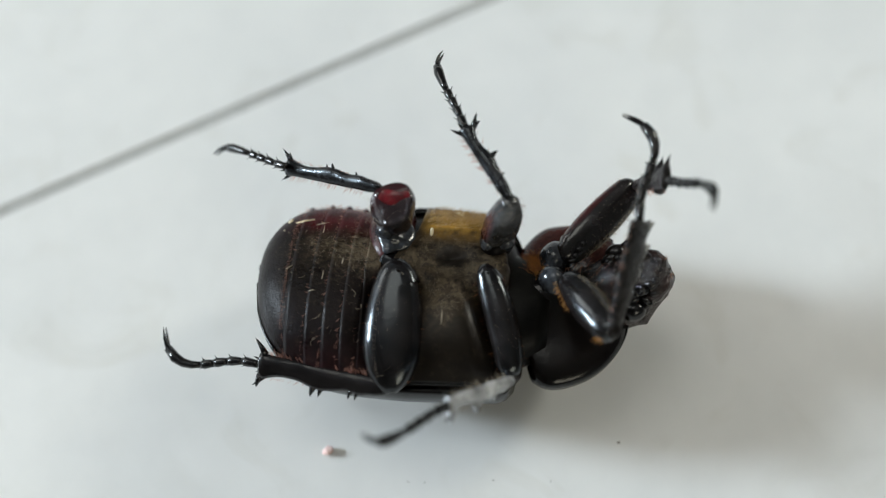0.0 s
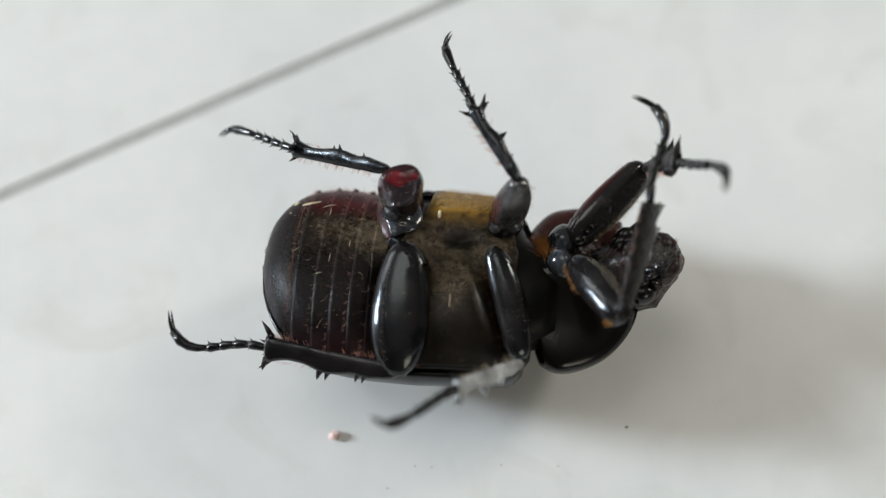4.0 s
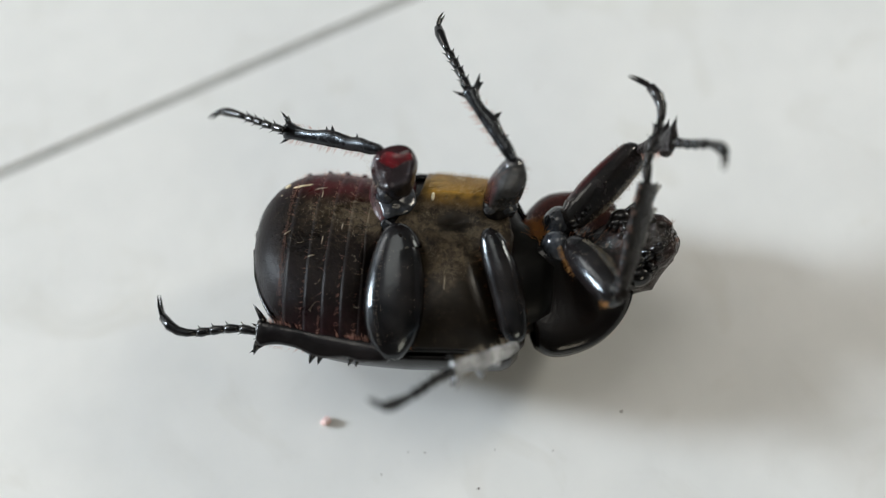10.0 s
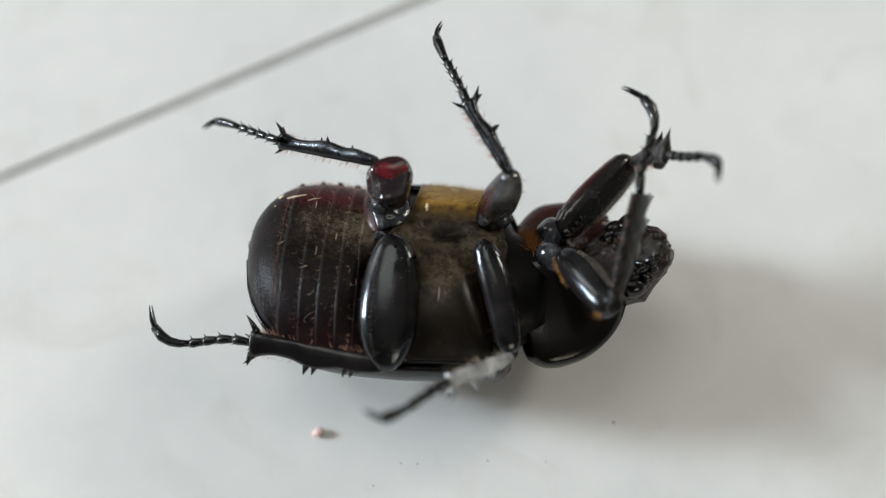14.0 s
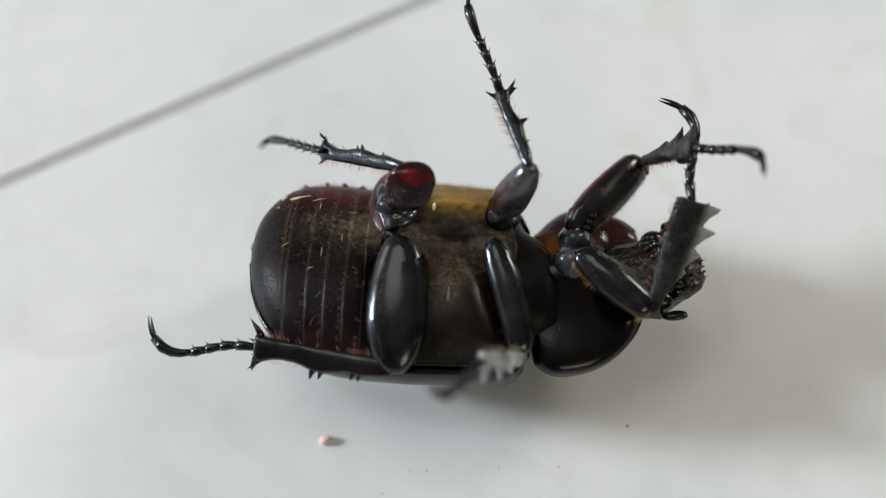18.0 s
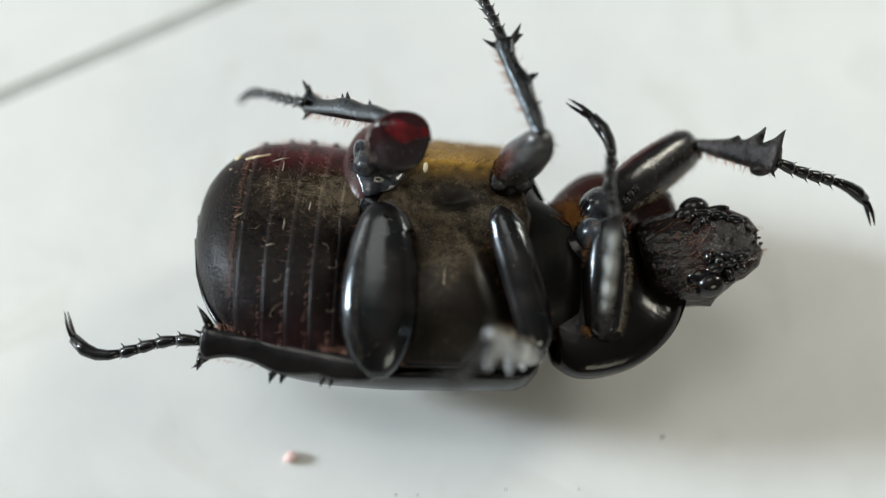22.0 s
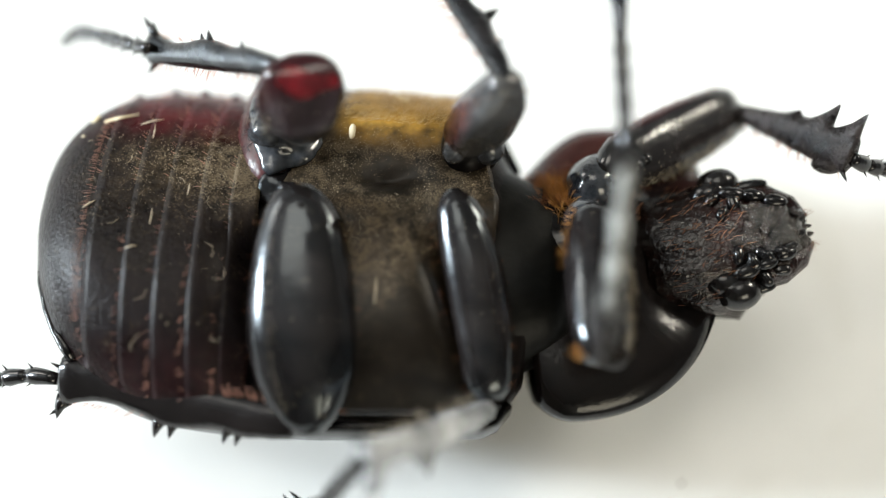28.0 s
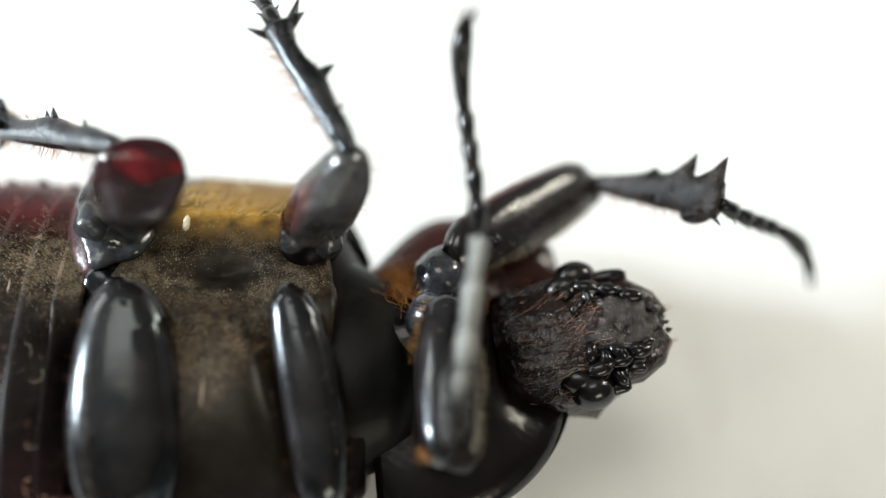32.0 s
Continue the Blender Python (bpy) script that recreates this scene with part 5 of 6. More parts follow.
    walk(tibia, [(0, pose(0.01260, -0.01440, 0.01530, -43.2, -39.4, -144.9)), (13, pose(0.01260, -0.01440, 0.01530, -43.2, -39.4, -144.9)), (13.6, pose(0.01260, -0.01440, 0.01530, -43.2, -39.4, -144.9)), (15.5, pose(0.01260, -0.01440, 0.01530, -46.8, -44.0, -139.5)), (16, pose(0.01260, -0.01440, 0.01530, -53.9, -53.1, -130.0)), (17, pose(0.01260, -0.01440, 0.01530, -51.5, -53.1, -133.0)), (17.5, pose(0.01260, -0.01440, 0.01530, -48.7, -50.0, -136.6)), (18, pose(0.01260, -0.01440, 0.01530, -42.8, -57.8, -143.9)), (19, pose(0.01260, -0.01440, 0.01530, -33.1, -58.4, -155.3)), (20, pose(0.01260, -0.01440, 0.01530, -18.0, -59.6, -172.9)), (21, pose(0.01260, -0.01440, 0.01530, -36.4, -57.9, -151.4)), (22, pose(0.01260, -0.01440, 0.01530, -29.1, -62.3, -159.9)), (22.5, pose(0.01262, -0.01430, 0.01533, 26.5, -62.6, 138.7)), (23, pose(0.01283, -0.01410, 0.01537, 9.8, -53.9, 158.2)), (23.3, pose(0.01210, -0.01436, 0.01539, -15.7, -57.8, -171.2)), (23.5, pose(0.01175, -0.01450, 0.01540, -24.8, -45.3, -159.7)), (24, pose(0.01145, -0.01470, 0.01540, -24.9, -19.3, -159.6)), (24.5, pose(0.01145, -0.01470, 0.01540, -23.5, 0.2, -167.8)), (26.5, pose(0.01145, -0.01470, 0.01540, -30.1, -33.4, -146.0)), (28, pose(0.01145, -0.01470, 0.01540, -27.0, -40.8, -151.1)), (32, pose(0.01145, -0.01470, 0.01540, -27.0, -40.8, -151.1))])
    walk(tarsus, [(0, pose(0.00596, -0.01906, 0.02197, -29.3, -38.0, -141.0)), (13, pose(0.00596, -0.01906, 0.02197, -29.3, -38.0, -141.0)), (13.6, pose(0.00596, -0.01906, 0.02197, -29.3, -38.0, -141.0)), (15.5, pose(0.00686, -0.01931, 0.02259, -34.0, -38.9, -133.5)), (16, pose(0.00855, -0.01923, 0.02370, -36.7, -39.9, -129.2)), (17, pose(0.00829, -0.01901, 0.02369, -42.3, -49.1, -121.3)), (17.5, pose(0.00769, -0.01903, 0.02334, -41.6, -54.3, -122.1)), (18, pose(0.00808, -0.01770, 0.02419, -38.8, -48.9, -125.8)), (19, pose(0.00760, -0.01670, 0.02424, -36.0, -46.2, -129.5)), (20, pose(0.00733, -0.01506, 0.02436, -41.0, -43.3, -122.4)), (21, pose(0.00771, -0.01706, 0.02420, -39.3, -55.3, -124.7)), (22, pose(0.00802, -0.01608, 0.02460, -42.8, -53.7, -120.4)), (22.5, pose(0.00859, -0.01131, 0.02465, -26.8, -49.1, -140.7)), (22.75, pose(0.00734, -0.01180, 0.02425, -12.4, -9.5, -168.1)), (23, pose(0.00609, -0.01230, 0.02385, -16.7, 31.7, 171.1)), (23.3, pose(0.00607, -0.01551, 0.02427, -9.1, 21.8, -172.2)), (23.5, pose(0.00452, -0.01726, 0.02286, -5.8, 15.4, -162.0)), (24, pose(0.00216, -0.01815, 0.01888, -3.1, 20.9, -153.5)), (24.5, pose(0.00119, -0.01691, 0.01536, -3.3, 17.4, -153.9)), (26.5, pose(0.00418, -0.01960, 0.02118, -1.4, 27.9, -148.9)), (28, pose(0.00449, -0.01855, 0.02226, -16.7, 66.0, -168.6)), (32, pose(0.00449, -0.01855, 0.02226, -16.7, 66.0, -168.6))])
    femur, tibia, tarsus = legs["middle_far"]
    walk(femur, [(0, pose(0.01120, 0.00120, 0.01760, 63.7, -73.7, 41.0)), (13, pose(0.01120, 0.00120, 0.01760, 63.7, -73.7, 41.0)), (13.6, pose(0.01120, 0.00120, 0.01760, 63.7, -73.7, 41.0)), (15.5, pose(0.01120, 0.00120, 0.01760, 102.4, -69.0, 0.3)), (16, pose(0.01120, 0.00120, 0.01760, 81.0, -78.0, 22.6)), (16.5, pose(0.01120, 0.00120, 0.01760, 51.9, -68.9, 52.7)), (17, pose(0.01120, 0.00120, 0.01760, 69.3, -57.3, 33.4)), (17.5, pose(0.01120, 0.00120, 0.01760, 61.4, -57.3, 42.8)), (18, pose(0.01120, 0.00120, 0.01760, 67.7, -63.6, 35.5)), (20, pose(0.01120, 0.00120, 0.01760, 81.6, -69.3, 20.4)), (22, pose(0.01120, 0.00120, 0.01760, 108.6, -73.8, -8.0)), (23, pose(0.01120, 0.00120, 0.01760, 94.9, -75.1, 6.3)), (24.5, pose(0.01120, 0.00120, 0.01760, 103.8, -75.0, -3.0)), (28, pose(0.01120, 0.00120, 0.01760, 87.9, -75.1, 13.4)), (32, pose(0.01120, 0.00120, 0.01760, 72.3, -63.4, 30.1))])
    walk(tibia, [(0, pose(0.01268, 0.00249, 0.02432, -8.0, -6.6, 119.5)), (13, pose(0.01268, 0.00249, 0.02432, -8.0, -6.6, 119.5)), (13.6, pose(0.01268, 0.00249, 0.02432, -8.0, -6.6, 119.5)), (15.5, pose(0.01371, 0.00121, 0.02413, -7.6, 3.8, 103.0)), (16, pose(0.01255, 0.00176, 0.02445, -4.2, 9.6, 131.8)), (16.5, pose(0.01273, 0.00320, 0.02413, -6.3, 10.6, 119.6)), (17, pose(0.01436, 0.00328, 0.02349, -8.7, 4.4, 101.3)), (17.5, pose(0.01397, 0.00377, 0.02349, -8.7, 5.8, 101.4)), (18, pose(0.01373, 0.00301, 0.02387, -8.5, 1.4, 105.1)), (20, pose(0.01351, 0.00206, 0.02415, -8.5, -1.0, 107.8)), (22, pose(0.01314, 0.00093, 0.02432, -8.4, 0.2, 105.8)), (23, pose(0.01299, 0.00140, 0.02437, -8.3, 3.9, 108.7)), (24.5, pose(0.01301, 0.00110, 0.02436, -8.4, 6.2, 107.5)), (28, pose(0.01295, 0.00162, 0.02436, -8.3, 21.7, 108.1)), (32, pose(0.01392, 0.00277, 0.02386, -6.9, 2.9, 114.7))])
    walk(tarsus, [(0, pose(0.00803, 0.01070, 0.02540, -9.0, 13.9, 108.0)), (13, pose(0.00803, 0.01070, 0.02540, -9.0, 13.9, 108.0)), (13.6, pose(0.00803, 0.01070, 0.02540, -9.0, 13.9, 108.0)), (15.5, pose(0.01158, 0.01045, 0.02351, -9.2, -3.3, 105.3)), (16, pose(0.00630, 0.00874, 0.02286, -7.6, 10.7, 130.6)), (16.5, pose(0.00811, 0.01132, 0.02239, -8.3, -1.0, 121.7)), (17, pose(0.01250, 0.01257, 0.02276, -7.1, -5.6, 101.5)), (17.5, pose(0.01210, 0.01304, 0.02254, -7.7, -11.8, 105.4)), (18, pose(0.01126, 0.01218, 0.02363, -8.2, -12.8, 107.6)), (20, pose(0.01061, 0.01110, 0.02431, -8.1, 7.6, 106.0)), (22, pose(0.01056, 0.01007, 0.02428, -9.4, 20.4, 100.8)), (23, pose(0.00996, 0.01038, 0.02372, -9.7, 29.8, 100.1)), (24.5, pose(0.01018, 0.01011, 0.02333, -8.4, 22.2, 103.0)), (28, pose(0.01021, 0.01001, 0.02085, -10.2, 26.0, 98.7)), (32, pose(0.00995, 0.01139, 0.02338, -6.6, 27.6, 106.8))])
    femur, tibia, tarsus = legs["fore_near"]
    walk(femur, [(0, pose(0.01860, -0.00320, 0.01650, 14.9, -20.4, -61.3)), (13, pose(0.01860, -0.00320, 0.01650, 14.9, -20.4, -61.3)), (13.6, pose(0.01860, -0.00320, 0.01650, 14.9, -20.4, -61.3)), (15.5, pose(0.01830, -0.00280, 0.01650, 18.0, -28.5, -68.8)), (16, pose(0.01810, -0.00240, 0.01650, 17.7, -26.3, -68.2)), (16.5, pose(0.01820, -0.00320, 0.01650, 15.7, -28.6, -63.7)), (17, pose(0.01830, -0.00160, 0.01650, 12.8, -7.3, -54.7)), (17.5, pose(0.01870, -0.00310, 0.01650, 11.4, -11.0, -46.0)), (18, pose(0.01880, -0.00340, 0.01650, 11.3, 6.6, -40.9)), (18.3, pose(0.01930, -0.00380, 0.01650, 4.5, 16.6, -73.4)), (18.5, pose(0.01930, -0.00350, 0.01650, 1.7, 18.0, -82.7)), (19, pose(0.02020, -0.00340, 0.01650, -4.0, 20.5, -100.0)), (19.5, pose(0.01990, -0.00470, 0.01650, -3.0, 19.5, -97.1)), (20, pose(0.01940, -0.00480, 0.01650, -3.7, 19.3, -99.0)), (20.3, pose(0.01930, -0.00480, 0.01650, -3.6, 19.6, -98.8)), (20.7, pose(0.01880, -0.00410, 0.01650, -5.3, 20.2, -103.8)), (21, pose(0.01850, -0.00420, 0.01650, -4.4, 9.5, -100.3)), (21.5, pose(0.01910, -0.00320, 0.01650, -3.6, 20.6, -97.2)), (22, pose(0.01910, -0.00300, 0.01650, -2.9, 20.2, -95.2)), (23, pose(0.01820, -0.00340, 0.01650, -2.9, -8.7, -95.2)), (24.5, pose(0.01850, -0.00260, 0.01650, -3.0, -1.2, -94.1)), (26.5, pose(0.01830, -0.00270, 0.01650, -3.2, -6.0, -91.3)), (28, pose(0.01810, -0.00330, 0.01650, -3.1, -8.7, -92.0)), (29.5, pose(0.01830, -0.00350, 0.01650, -2.9, -9.3, -92.9)), (31, pose(0.01890, -0.00340, 0.01650, -2.6, -8.2, -95.1)), (32, pose(0.01880, -0.00310, 0.01650, -2.9, -6.3, -92.8))])
    walk(tibia, [(0, pose(0.02292, -0.01109, 0.01985, 60.5, -27.8, 73.9)), (13, pose(0.02292, -0.01109, 0.01985, 60.5, -27.8, 73.9)), (13.6, pose(0.02292, -0.01109, 0.01985, 60.5, -27.8, 73.9)), (15.5, pose(0.02135, -0.01067, 0.02108, 58.0, -28.5, 79.2)), (16, pose(0.02129, -0.01039, 0.02075, 56.7, -28.3, 82.0)), (16.5, pose(0.02193, -0.01076, 0.02110, 55.1, -27.8, 85.4)), (17, pose(0.02380, -0.00937, 0.01772, 57.0, -29.2, 81.3)), (17.5, pose(0.02525, -0.00988, 0.01833, 32.4, -29.6, 75.4)), (18, pose(0.02601, -0.00964, 0.01539, 9.7, -28.9, 65.7)), (18.3, pose(0.02193, -0.01261, 0.01376, 15.2, 7.8, 37.7)), (18.5, pose(0.02045, -0.01256, 0.01353, 14.6, 5.0, 32.3)), (19, pose(0.01704, -0.01285, 0.01314, 27.7, 29.0, -13.9)), (19.5, pose(0.01728, -0.01428, 0.01330, 25.2, 33.3, -33.0)), (20, pose(0.01678, -0.01425, 0.01333, 19.9, 46.5, -46.1)), (20.15, pose(0.01734, -0.01399, 0.01330, 12.0, -2.8, -65.3)), (20.3, pose(0.01791, -0.01373, 0.01327, 23.0, -51.8, -86.8)), (20.7, pose(0.01665, -0.01285, 0.01319, -110.0, -75.1, 106.2)), (21, pose(0.01681, -0.01352, 0.01492, -106.0, -69.9, 101.0)), (21.5, pose(0.01798, -0.01211, 0.01312, -99.0, -68.6, 84.7)), (22, pose(0.01828, -0.01197, 0.01319, -101.0, -62.0, 89.2)), (23, pose(0.01734, -0.01285, 0.01795, -101.0, -56.7, 85.9)), (24.5, pose(0.01782, -0.01217, 0.01670, -98.0, -53.5, 84.3)), (26.5, pose(0.01808, -0.01225, 0.01750, -95.0, -40.9, 83.3)), (28, pose(0.01776, -0.01278, 0.01795, -97.0, -45.7, 84.0)), (29.5, pose(0.01783, -0.01296, 0.01805, -94.0, -37.4, 76.8)), (31, pose(0.01805, -0.01286, 0.01787, -91.0, -25.7, 78.0)), (32, pose(0.01834, -0.01263, 0.01755, -90.0, -25.0, 79.2))])
    walk(tarsus, [(0, pose(0.02592, -0.00072, 0.02553, 12.1, -3.9, 90.1)), (13, pose(0.02592, -0.00072, 0.02553, 12.1, -3.9, 90.1)), (13.6, pose(0.02592, -0.00072, 0.02553, 12.1, -3.9, 90.1)), (15.5, pose(0.02336, -0.00014, 0.02690, 12.3, -5.1, 88.1)), (16, pose(0.02279, 0.00024, 0.02654, 11.6, -6.9, 94.8)), (16.5, pose(0.02280, -0.00000, 0.02679, 11.6, -4.0, 94.9)), (17, pose(0.02541, 0.00116, 0.02367, 11.7, -17.5, 94.2)), (17.5, pose(0.02792, 0.00039, 0.02435, 12.2, -5.0, 91.8)), (18, pose(0.03041, 0.00010, 0.02128, 12.0, -1.1, 95.1)), (18.3, pose(0.03150, -0.00523, 0.01210, 12.8, -27.5, 92.1)), (18.5, pose(0.03072, -0.00606, 0.01246, 21.2, -59.4, 100.1)), (19, pose(0.02756, -0.01431, 0.00540, 66.6, -44.4, 87.6)), (19.25, pose(0.02644, -0.01743, 0.00600, 116.8, -19.0, 22.2)), (19.5, pose(0.02661, -0.01996, 0.00659, 125.3, 28.9, -14.0)), (20, pose(0.02259, -0.02030, 0.00447, 144.0, 15.0, -68.0)), (20.15, pose(0.02046, -0.02078, 0.01367, 148.9, -14.3, -60.3)), (20.3, pose(0.01834, -0.02126, 0.02286, -177.0, -70.2, -83.4)), (20.5, pose(0.01706, -0.01554, 0.02392, 28.1, -44.0, 82.2)), (20.7, pose(0.01577, -0.00983, 0.02498, 33.2, 20.1, 95.4)), (21, pose(0.01600, -0.00940, 0.02637, 31.9, 27.0, 92.1)), (21.5, pose(0.01839, -0.00769, 0.02448, 33.3, 6.9, 96.9)), (22, pose(0.01836, -0.00624, 0.02396, 33.5, 11.8, 97.9)), (23, pose(0.01782, -0.00618, 0.02815, 68.1, 13.4, 89.2)), (24.5, pose(0.01854, -0.00495, 0.02650, 70.3, 3.5, 87.9)), (26.5, pose(0.01916, -0.00309, 0.02549, 77.2, -8.6, 88.6)), (28, pose(0.01866, -0.00431, 0.02668, 82.2, -12.5, 88.8)), (29.5, pose(0.02004, -0.00353, 0.02547, 82.0, -15.5, 87.3)), (31, pose(0.02033, -0.00211, 0.02316, 91.0, -35.7, 90.2)), (32, pose(0.02041, -0.00177, 0.02271, 99.9, -28.3, 90.4))])
    femur, tibia, tarsus = legs["fore_far"]
    walk(femur, [(0, pose(0.01850, -0.00050, 0.01550, 28.2, -0.6, 46.3)), (13, pose(0.01850, -0.00050, 0.01550, 28.2, -0.6, 46.3)), (13.6, pose(0.01850, -0.00050, 0.01550, 28.2, -0.6, 46.3)), (15.5, pose(0.01860, 0.00100, 0.01550, 28.1, 16.4, 45.6)), (16.5, pose(0.01860, 0.00090, 0.01550, 27.1, 19.3, 42.3)), (17.5, pose(0.01900, 0.00040, 0.01550, 27.6, 1.4, 45.3)), (18, pose(0.01850, -0.00030, 0.01550, 27.7, 6.0, 46.6)), (18.5, pose(0.01880, 0.00030, 0.01550, 27.7, 8.2, 46.1)), (19, pose(0.01950, -0.00090, 0.01550, 27.3, 1.2, 41.2)), (20, pose(0.01950, -0.00120, 0.01550, 28.1, 14.1, 47.5)), (21, pose(0.01930, -0.00200, 0.01550, 27.8, 11.8, 46.4)), (22, pose(0.01930, -0.00090, 0.01550, 26.4, 17.1, 40.4)), (23, pose(0.01900, -0.00030, 0.01550, 25.1, 17.9, 36.1)), (24.5, pose(0.01890, 0.00070, 0.01550, 23.8, 21.8, 32.4)), (26.5, pose(0.01890, 0.00060, 0.01550, 23.5, 22.4, 31.6)), (28, pose(0.01920, -0.00060, 0.01550, 23.8, 20.5, 32.3)), (29.5, pose(0.01920, 0.00000, 0.01550, 24.7, 21.6, 35.0)), (31, pose(0.01930, -0.00000, 0.01550, 24.4, 20.0, 34.0)), (32, pose(0.01940, -0.00000, 0.01550, 24.8, 20.9, 35.3))])
    walk(tibia, [(0, pose(0.02680, 0.00817, 0.01562, 50.4, -63.8, -57.8)), (13, pose(0.02680, 0.00817, 0.01562, 50.4, -63.8, -57.8)), (13.6, pose(0.02680, 0.00817, 0.01562, 50.4, -63.8, -57.8)), (15.5, pose(0.02665, 0.00923, 0.01212, 44.3, -63.0, -51.0)), (16.5, pose(0.02698, 0.00852, 0.01154, 27.6, -63.6, -32.3)), (17.5, pose(0.02744, 0.00893, 0.01521, 45.6, -62.4, -52.5)), (18, pose(0.02670, 0.00837, 0.01424, 30.7, -59.4, -35.6)), (18.5, pose(0.02704, 0.00886, 0.01378, 34.9, -56.9, -40.4)), (19, pose(0.02852, 0.00700, 0.01524, 36.7, -54.2, -42.6)), (20, pose(0.02737, 0.00738, 0.01257, 24.8, -44.0, -27.0)), (21, pose(0.02741, 0.00650, 0.01305, 30.8, -43.3, -35.7)), (22, pose(0.02803, 0.00654, 0.01198, 36.9, -39.8, -44.9)), (23, pose(0.02823, 0.00643, 0.01182, 40.5, -44.4, -50.3)), (24.5, pose(0.02831, 0.00667, 0.01105, 37.8, -42.3, -46.3)), (26.5, pose(0.02835, 0.00642, 0.01093, 36.0, -36.7, -43.5)), (28, pose(0.02871, 0.00540, 0.01131, 40.3, -35.1, -50.7)), (29.5, pose(0.02834, 0.00640, 0.01109, 39.7, -46.5, -49.8)), (31, pose(0.02864, 0.00631, 0.01139, 31.5, -39.3, -37.9)), (32, pose(0.02855, 0.00648, 0.01122, 28.8, -35.3, -33.4))])
    walk(tarsus, [(0, pose(0.02915, 0.00444, 0.02460, 30.6, -48.9, -60.9)), (13, pose(0.02915, 0.00444, 0.02460, 30.6, -48.9, -60.9)), (13.6, pose(0.02915, 0.00444, 0.02460, 30.6, -48.9, -60.9)), (15.5, pose(0.02951, 0.00570, 0.02103, 36.3, -52.3, -68.3)), (16.5, pose(0.03074, 0.00614, 0.02050, 38.7, -49.2, -71.3)), (17.5, pose(0.03025, 0.00525, 0.02407, 28.3, -45.4, -57.3)), (18, pose(0.03085, 0.00541, 0.02284, 23.5, -43.0, -50.4)), (18.5, pose(0.03120, 0.00531, 0.02215, 22.0, -45.1, -48.1)), (19, pose(0.03282, 0.00305, 0.02336, 23.5, -40.6, -50.4)), (20, pose(0.03377, 0.00412, 0.01952, 14.8, 21.6, -7.2)), (21, pose(0.03332, 0.00225, 0.01991, 14.9, 20.4, -6.9)), (22, pose(0.03347, 0.00112, 0.01838, 11.9, 27.3, -14.3)), (23, pose(0.03279, 0.00093, 0.01881, 17.6, 35.4, -3.3)), (24.5, pose(0.03342, 0.00132, 0.01778, 19.2, 34.4, -0.6)), (26.5, pose(0.03416, 0.00090, 0.01691, 21.5, 37.7, 3.3)), (28, pose(0.03389, -0.00093, 0.01706, 18.4, 42.6, -1.5)), (29.5, pose(0.03279, 0.00113, 0.01834, 25.4, 44.0, 8.7)), (31, pose(0.03475, 0.00155, 0.01772, 11.1, 38.8, -12.7)), (32, pose(0.03536, 0.00199, 0.01700, 12.1, 43.9, -11.2))])
    walk(pronotum, [(0, pose(0.01360, -0.00510, 0.01160, -7, 0, 9)), (13.5, pose(0.01360, -0.00510, 0.01160, -7, 0, 9)), (15.5, pose(0.01360, -0.00510, 0.01160, -7, 0, 10)), (16.5, pose(0.01360, -0.00510, 0.01160, -7, 0, 9)), (17, pose(0.01377, -0.00520, 0.01160, -7, 0, 7)), (18, pose(0.01410, -0.00540, 0.01160, -7, 0, 1)), (19, pose(0.01410, -0.00540, 0.01160, -7, 0, 0)), (20, pose(0.01410, -0.00540, 0.01160, -7, 0, -1)), (21, pose(0.01410, -0.00540, 0.01160, -7, 0, 0)), (22, pose(0.01410, -0.00540, 0.01160, -7, 0, 2)), (24.5, pose(0.01410, -0.00540, 0.01160, -7, 0, 3)), (26.5, pose(0.01410, -0.00540, 0.01160, -7, 0, 3)), (28, pose(0.01410, -0.00540, 0.01160, -7, 0, 2)), (32, pose(0.01410, -0.00540, 0.01160, -7, 0, 2))])
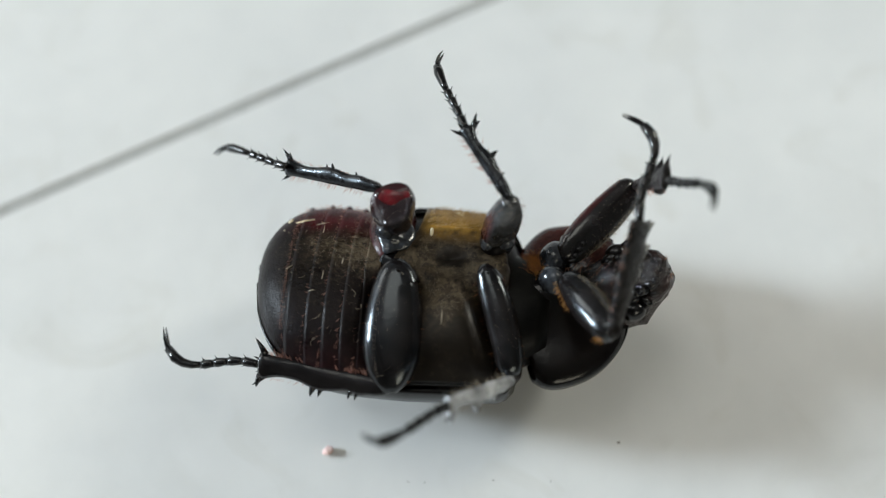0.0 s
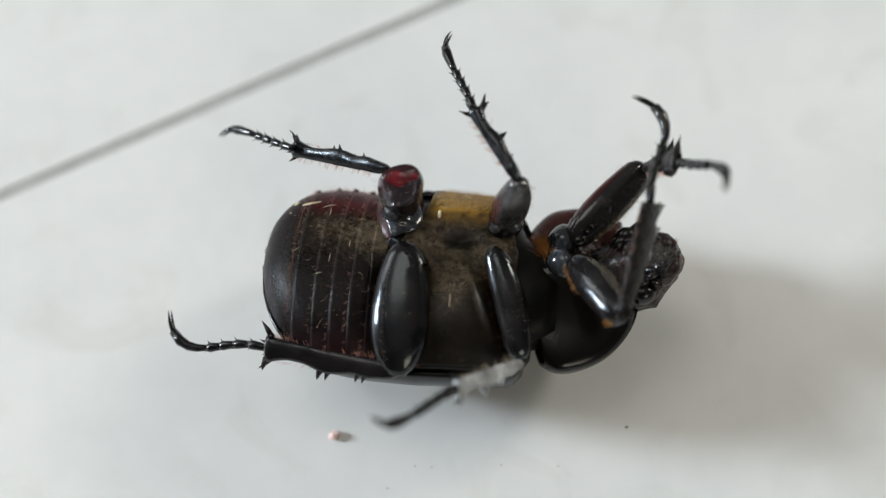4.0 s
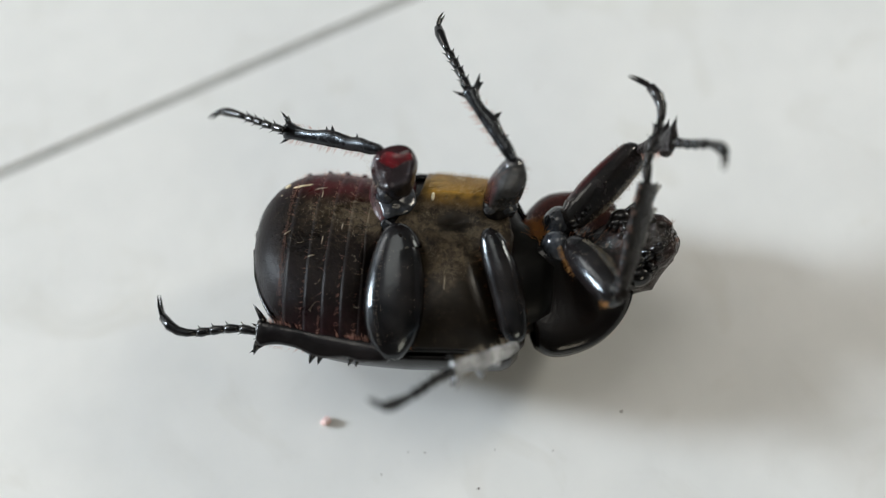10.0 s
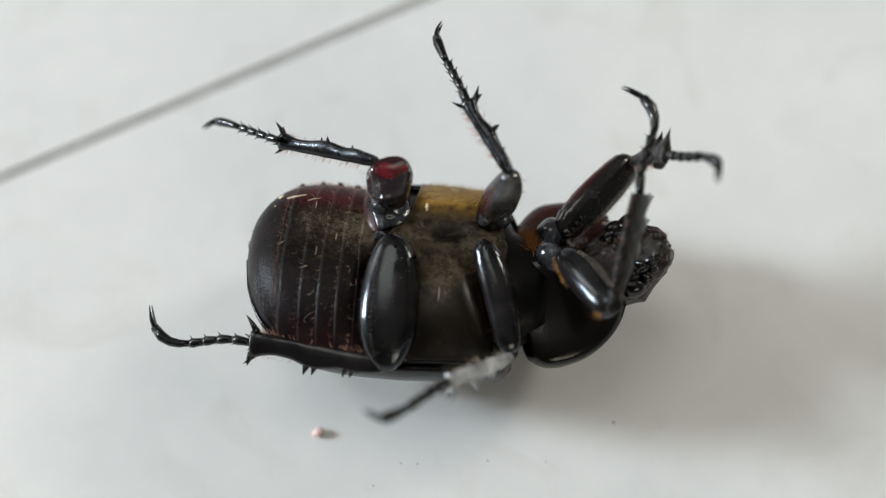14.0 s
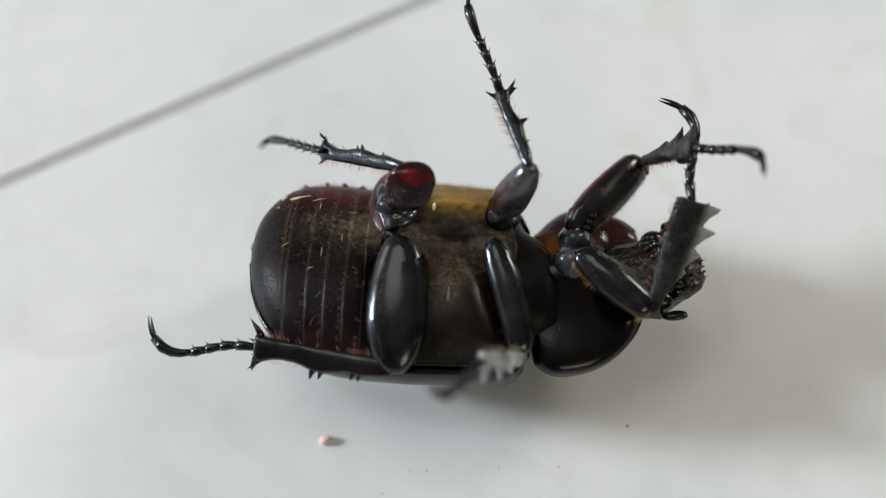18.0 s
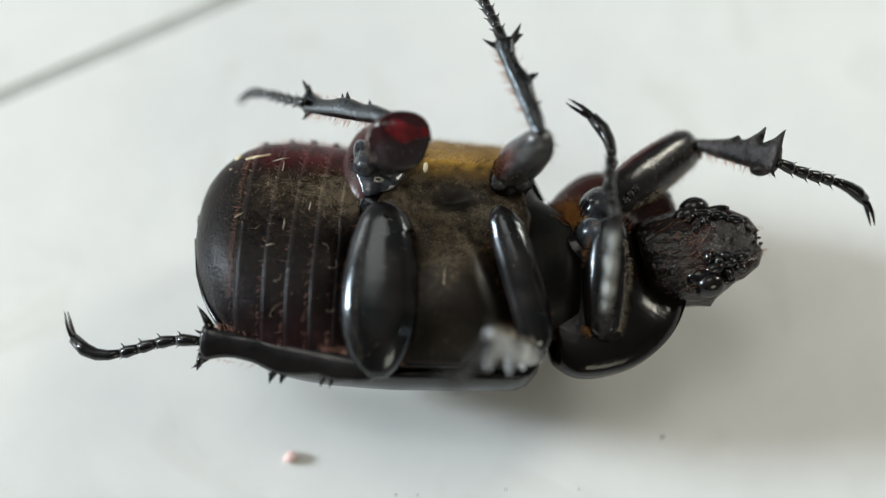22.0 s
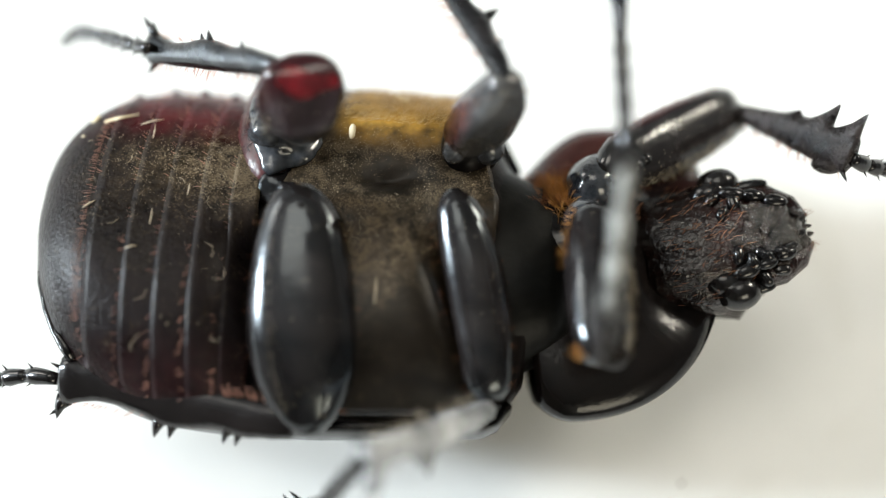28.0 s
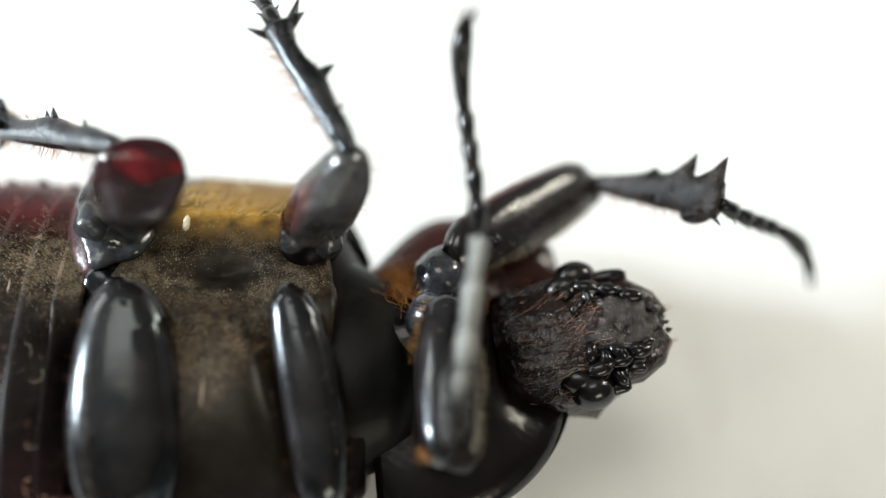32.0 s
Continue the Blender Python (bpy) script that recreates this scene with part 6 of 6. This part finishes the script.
    walk(antennae[0], [(0, pose(-0.00040, -0.00110, -0.00040)), (13.5, pose(-0.00040, -0.00110, -0.00040)), (15.5, pose(-0.00000, -0.00000, -0.00000)), (16.8, pose(-0.00007, -0.00020, -0.00007)), (17.3, pose(-0.00056, -0.00160, -0.00056)), (18, pose(-0.00007, -0.00020, -0.00007)), (20, pose(-0.00000, -0.00000, -0.00000)), (20.6, pose(-0.00035, -0.00100, -0.00035)), (21.2, pose(-0.00059, -0.00170, -0.00059)), (22, pose(-0.00070, -0.00200, -0.00070)), (28, pose(-0.00070, -0.00200, -0.00070)), (29, pose(-0.00032, -0.00090, -0.00032)), (30.5, pose(-0.00042, -0.00120, -0.00042)), (31.5, pose(-0.00063, -0.00180, -0.00063)), (32, pose(-0.00063, -0.00180, -0.00063))])
    walk(antennae[1], [(0, pose(-0.00030, 0.00310, -0.00070)), (16.5, pose(-0.00030, 0.00310, -0.00070)), (17.3, pose(-0.00009, 0.00093, -0.00021)), (18, pose(-0.00009, 0.00093, -0.00021)), (19, pose(-0.00003, 0.00031, -0.00007)), (20, pose(-0.00000, 0.00000, -0.00000)), (20.6, pose(-0.00015, 0.00155, -0.00035)), (21.2, pose(-0.00030, 0.00310, -0.00070)), (28, pose(-0.00030, 0.00310, -0.00070)), (29, pose(-0.00021, 0.00217, -0.00049)), (32, pose(-0.00028, 0.00294, -0.00066))])
    walk(head, [(0, pose(0.02480, -0.00320, 0.01200, 0, -28, 13)), (13.5, pose(0.02480, -0.00320, 0.01200, 0, -28, 13)), (15.5, pose(0.02560, -0.00330, 0.01180, 0, -16, 10)), (16.5, pose(0.02600, -0.00370, 0.01170, 0, -10, 6)), (18, pose(0.02610, -0.00450, 0.01160, 0, -6, 2)), (19, pose(0.02620, -0.00490, 0.01150, 0, 0, 0)), (20, pose(0.02620, -0.00510, 0.01150, 0, 0, -1)), (21, pose(0.02610, -0.00470, 0.01150, 0, -6, 2)), (22, pose(0.02610, -0.00450, 0.01150, 0, -10, 4)), (23.2, pose(0.02610, -0.00400, 0.01160, 0, -10, 5)), (24.5, pose(0.02610, -0.00380, 0.01160, 0, -10, 5)), (26.5, pose(0.02600, -0.00420, 0.01150, 0, -10, 4)), (28, pose(0.02550, -0.00460, 0.01150, 0, -10, 4)), (32, pose(0.02570, -0.00470, 0.01150, 0, -10, 3))])


motions()
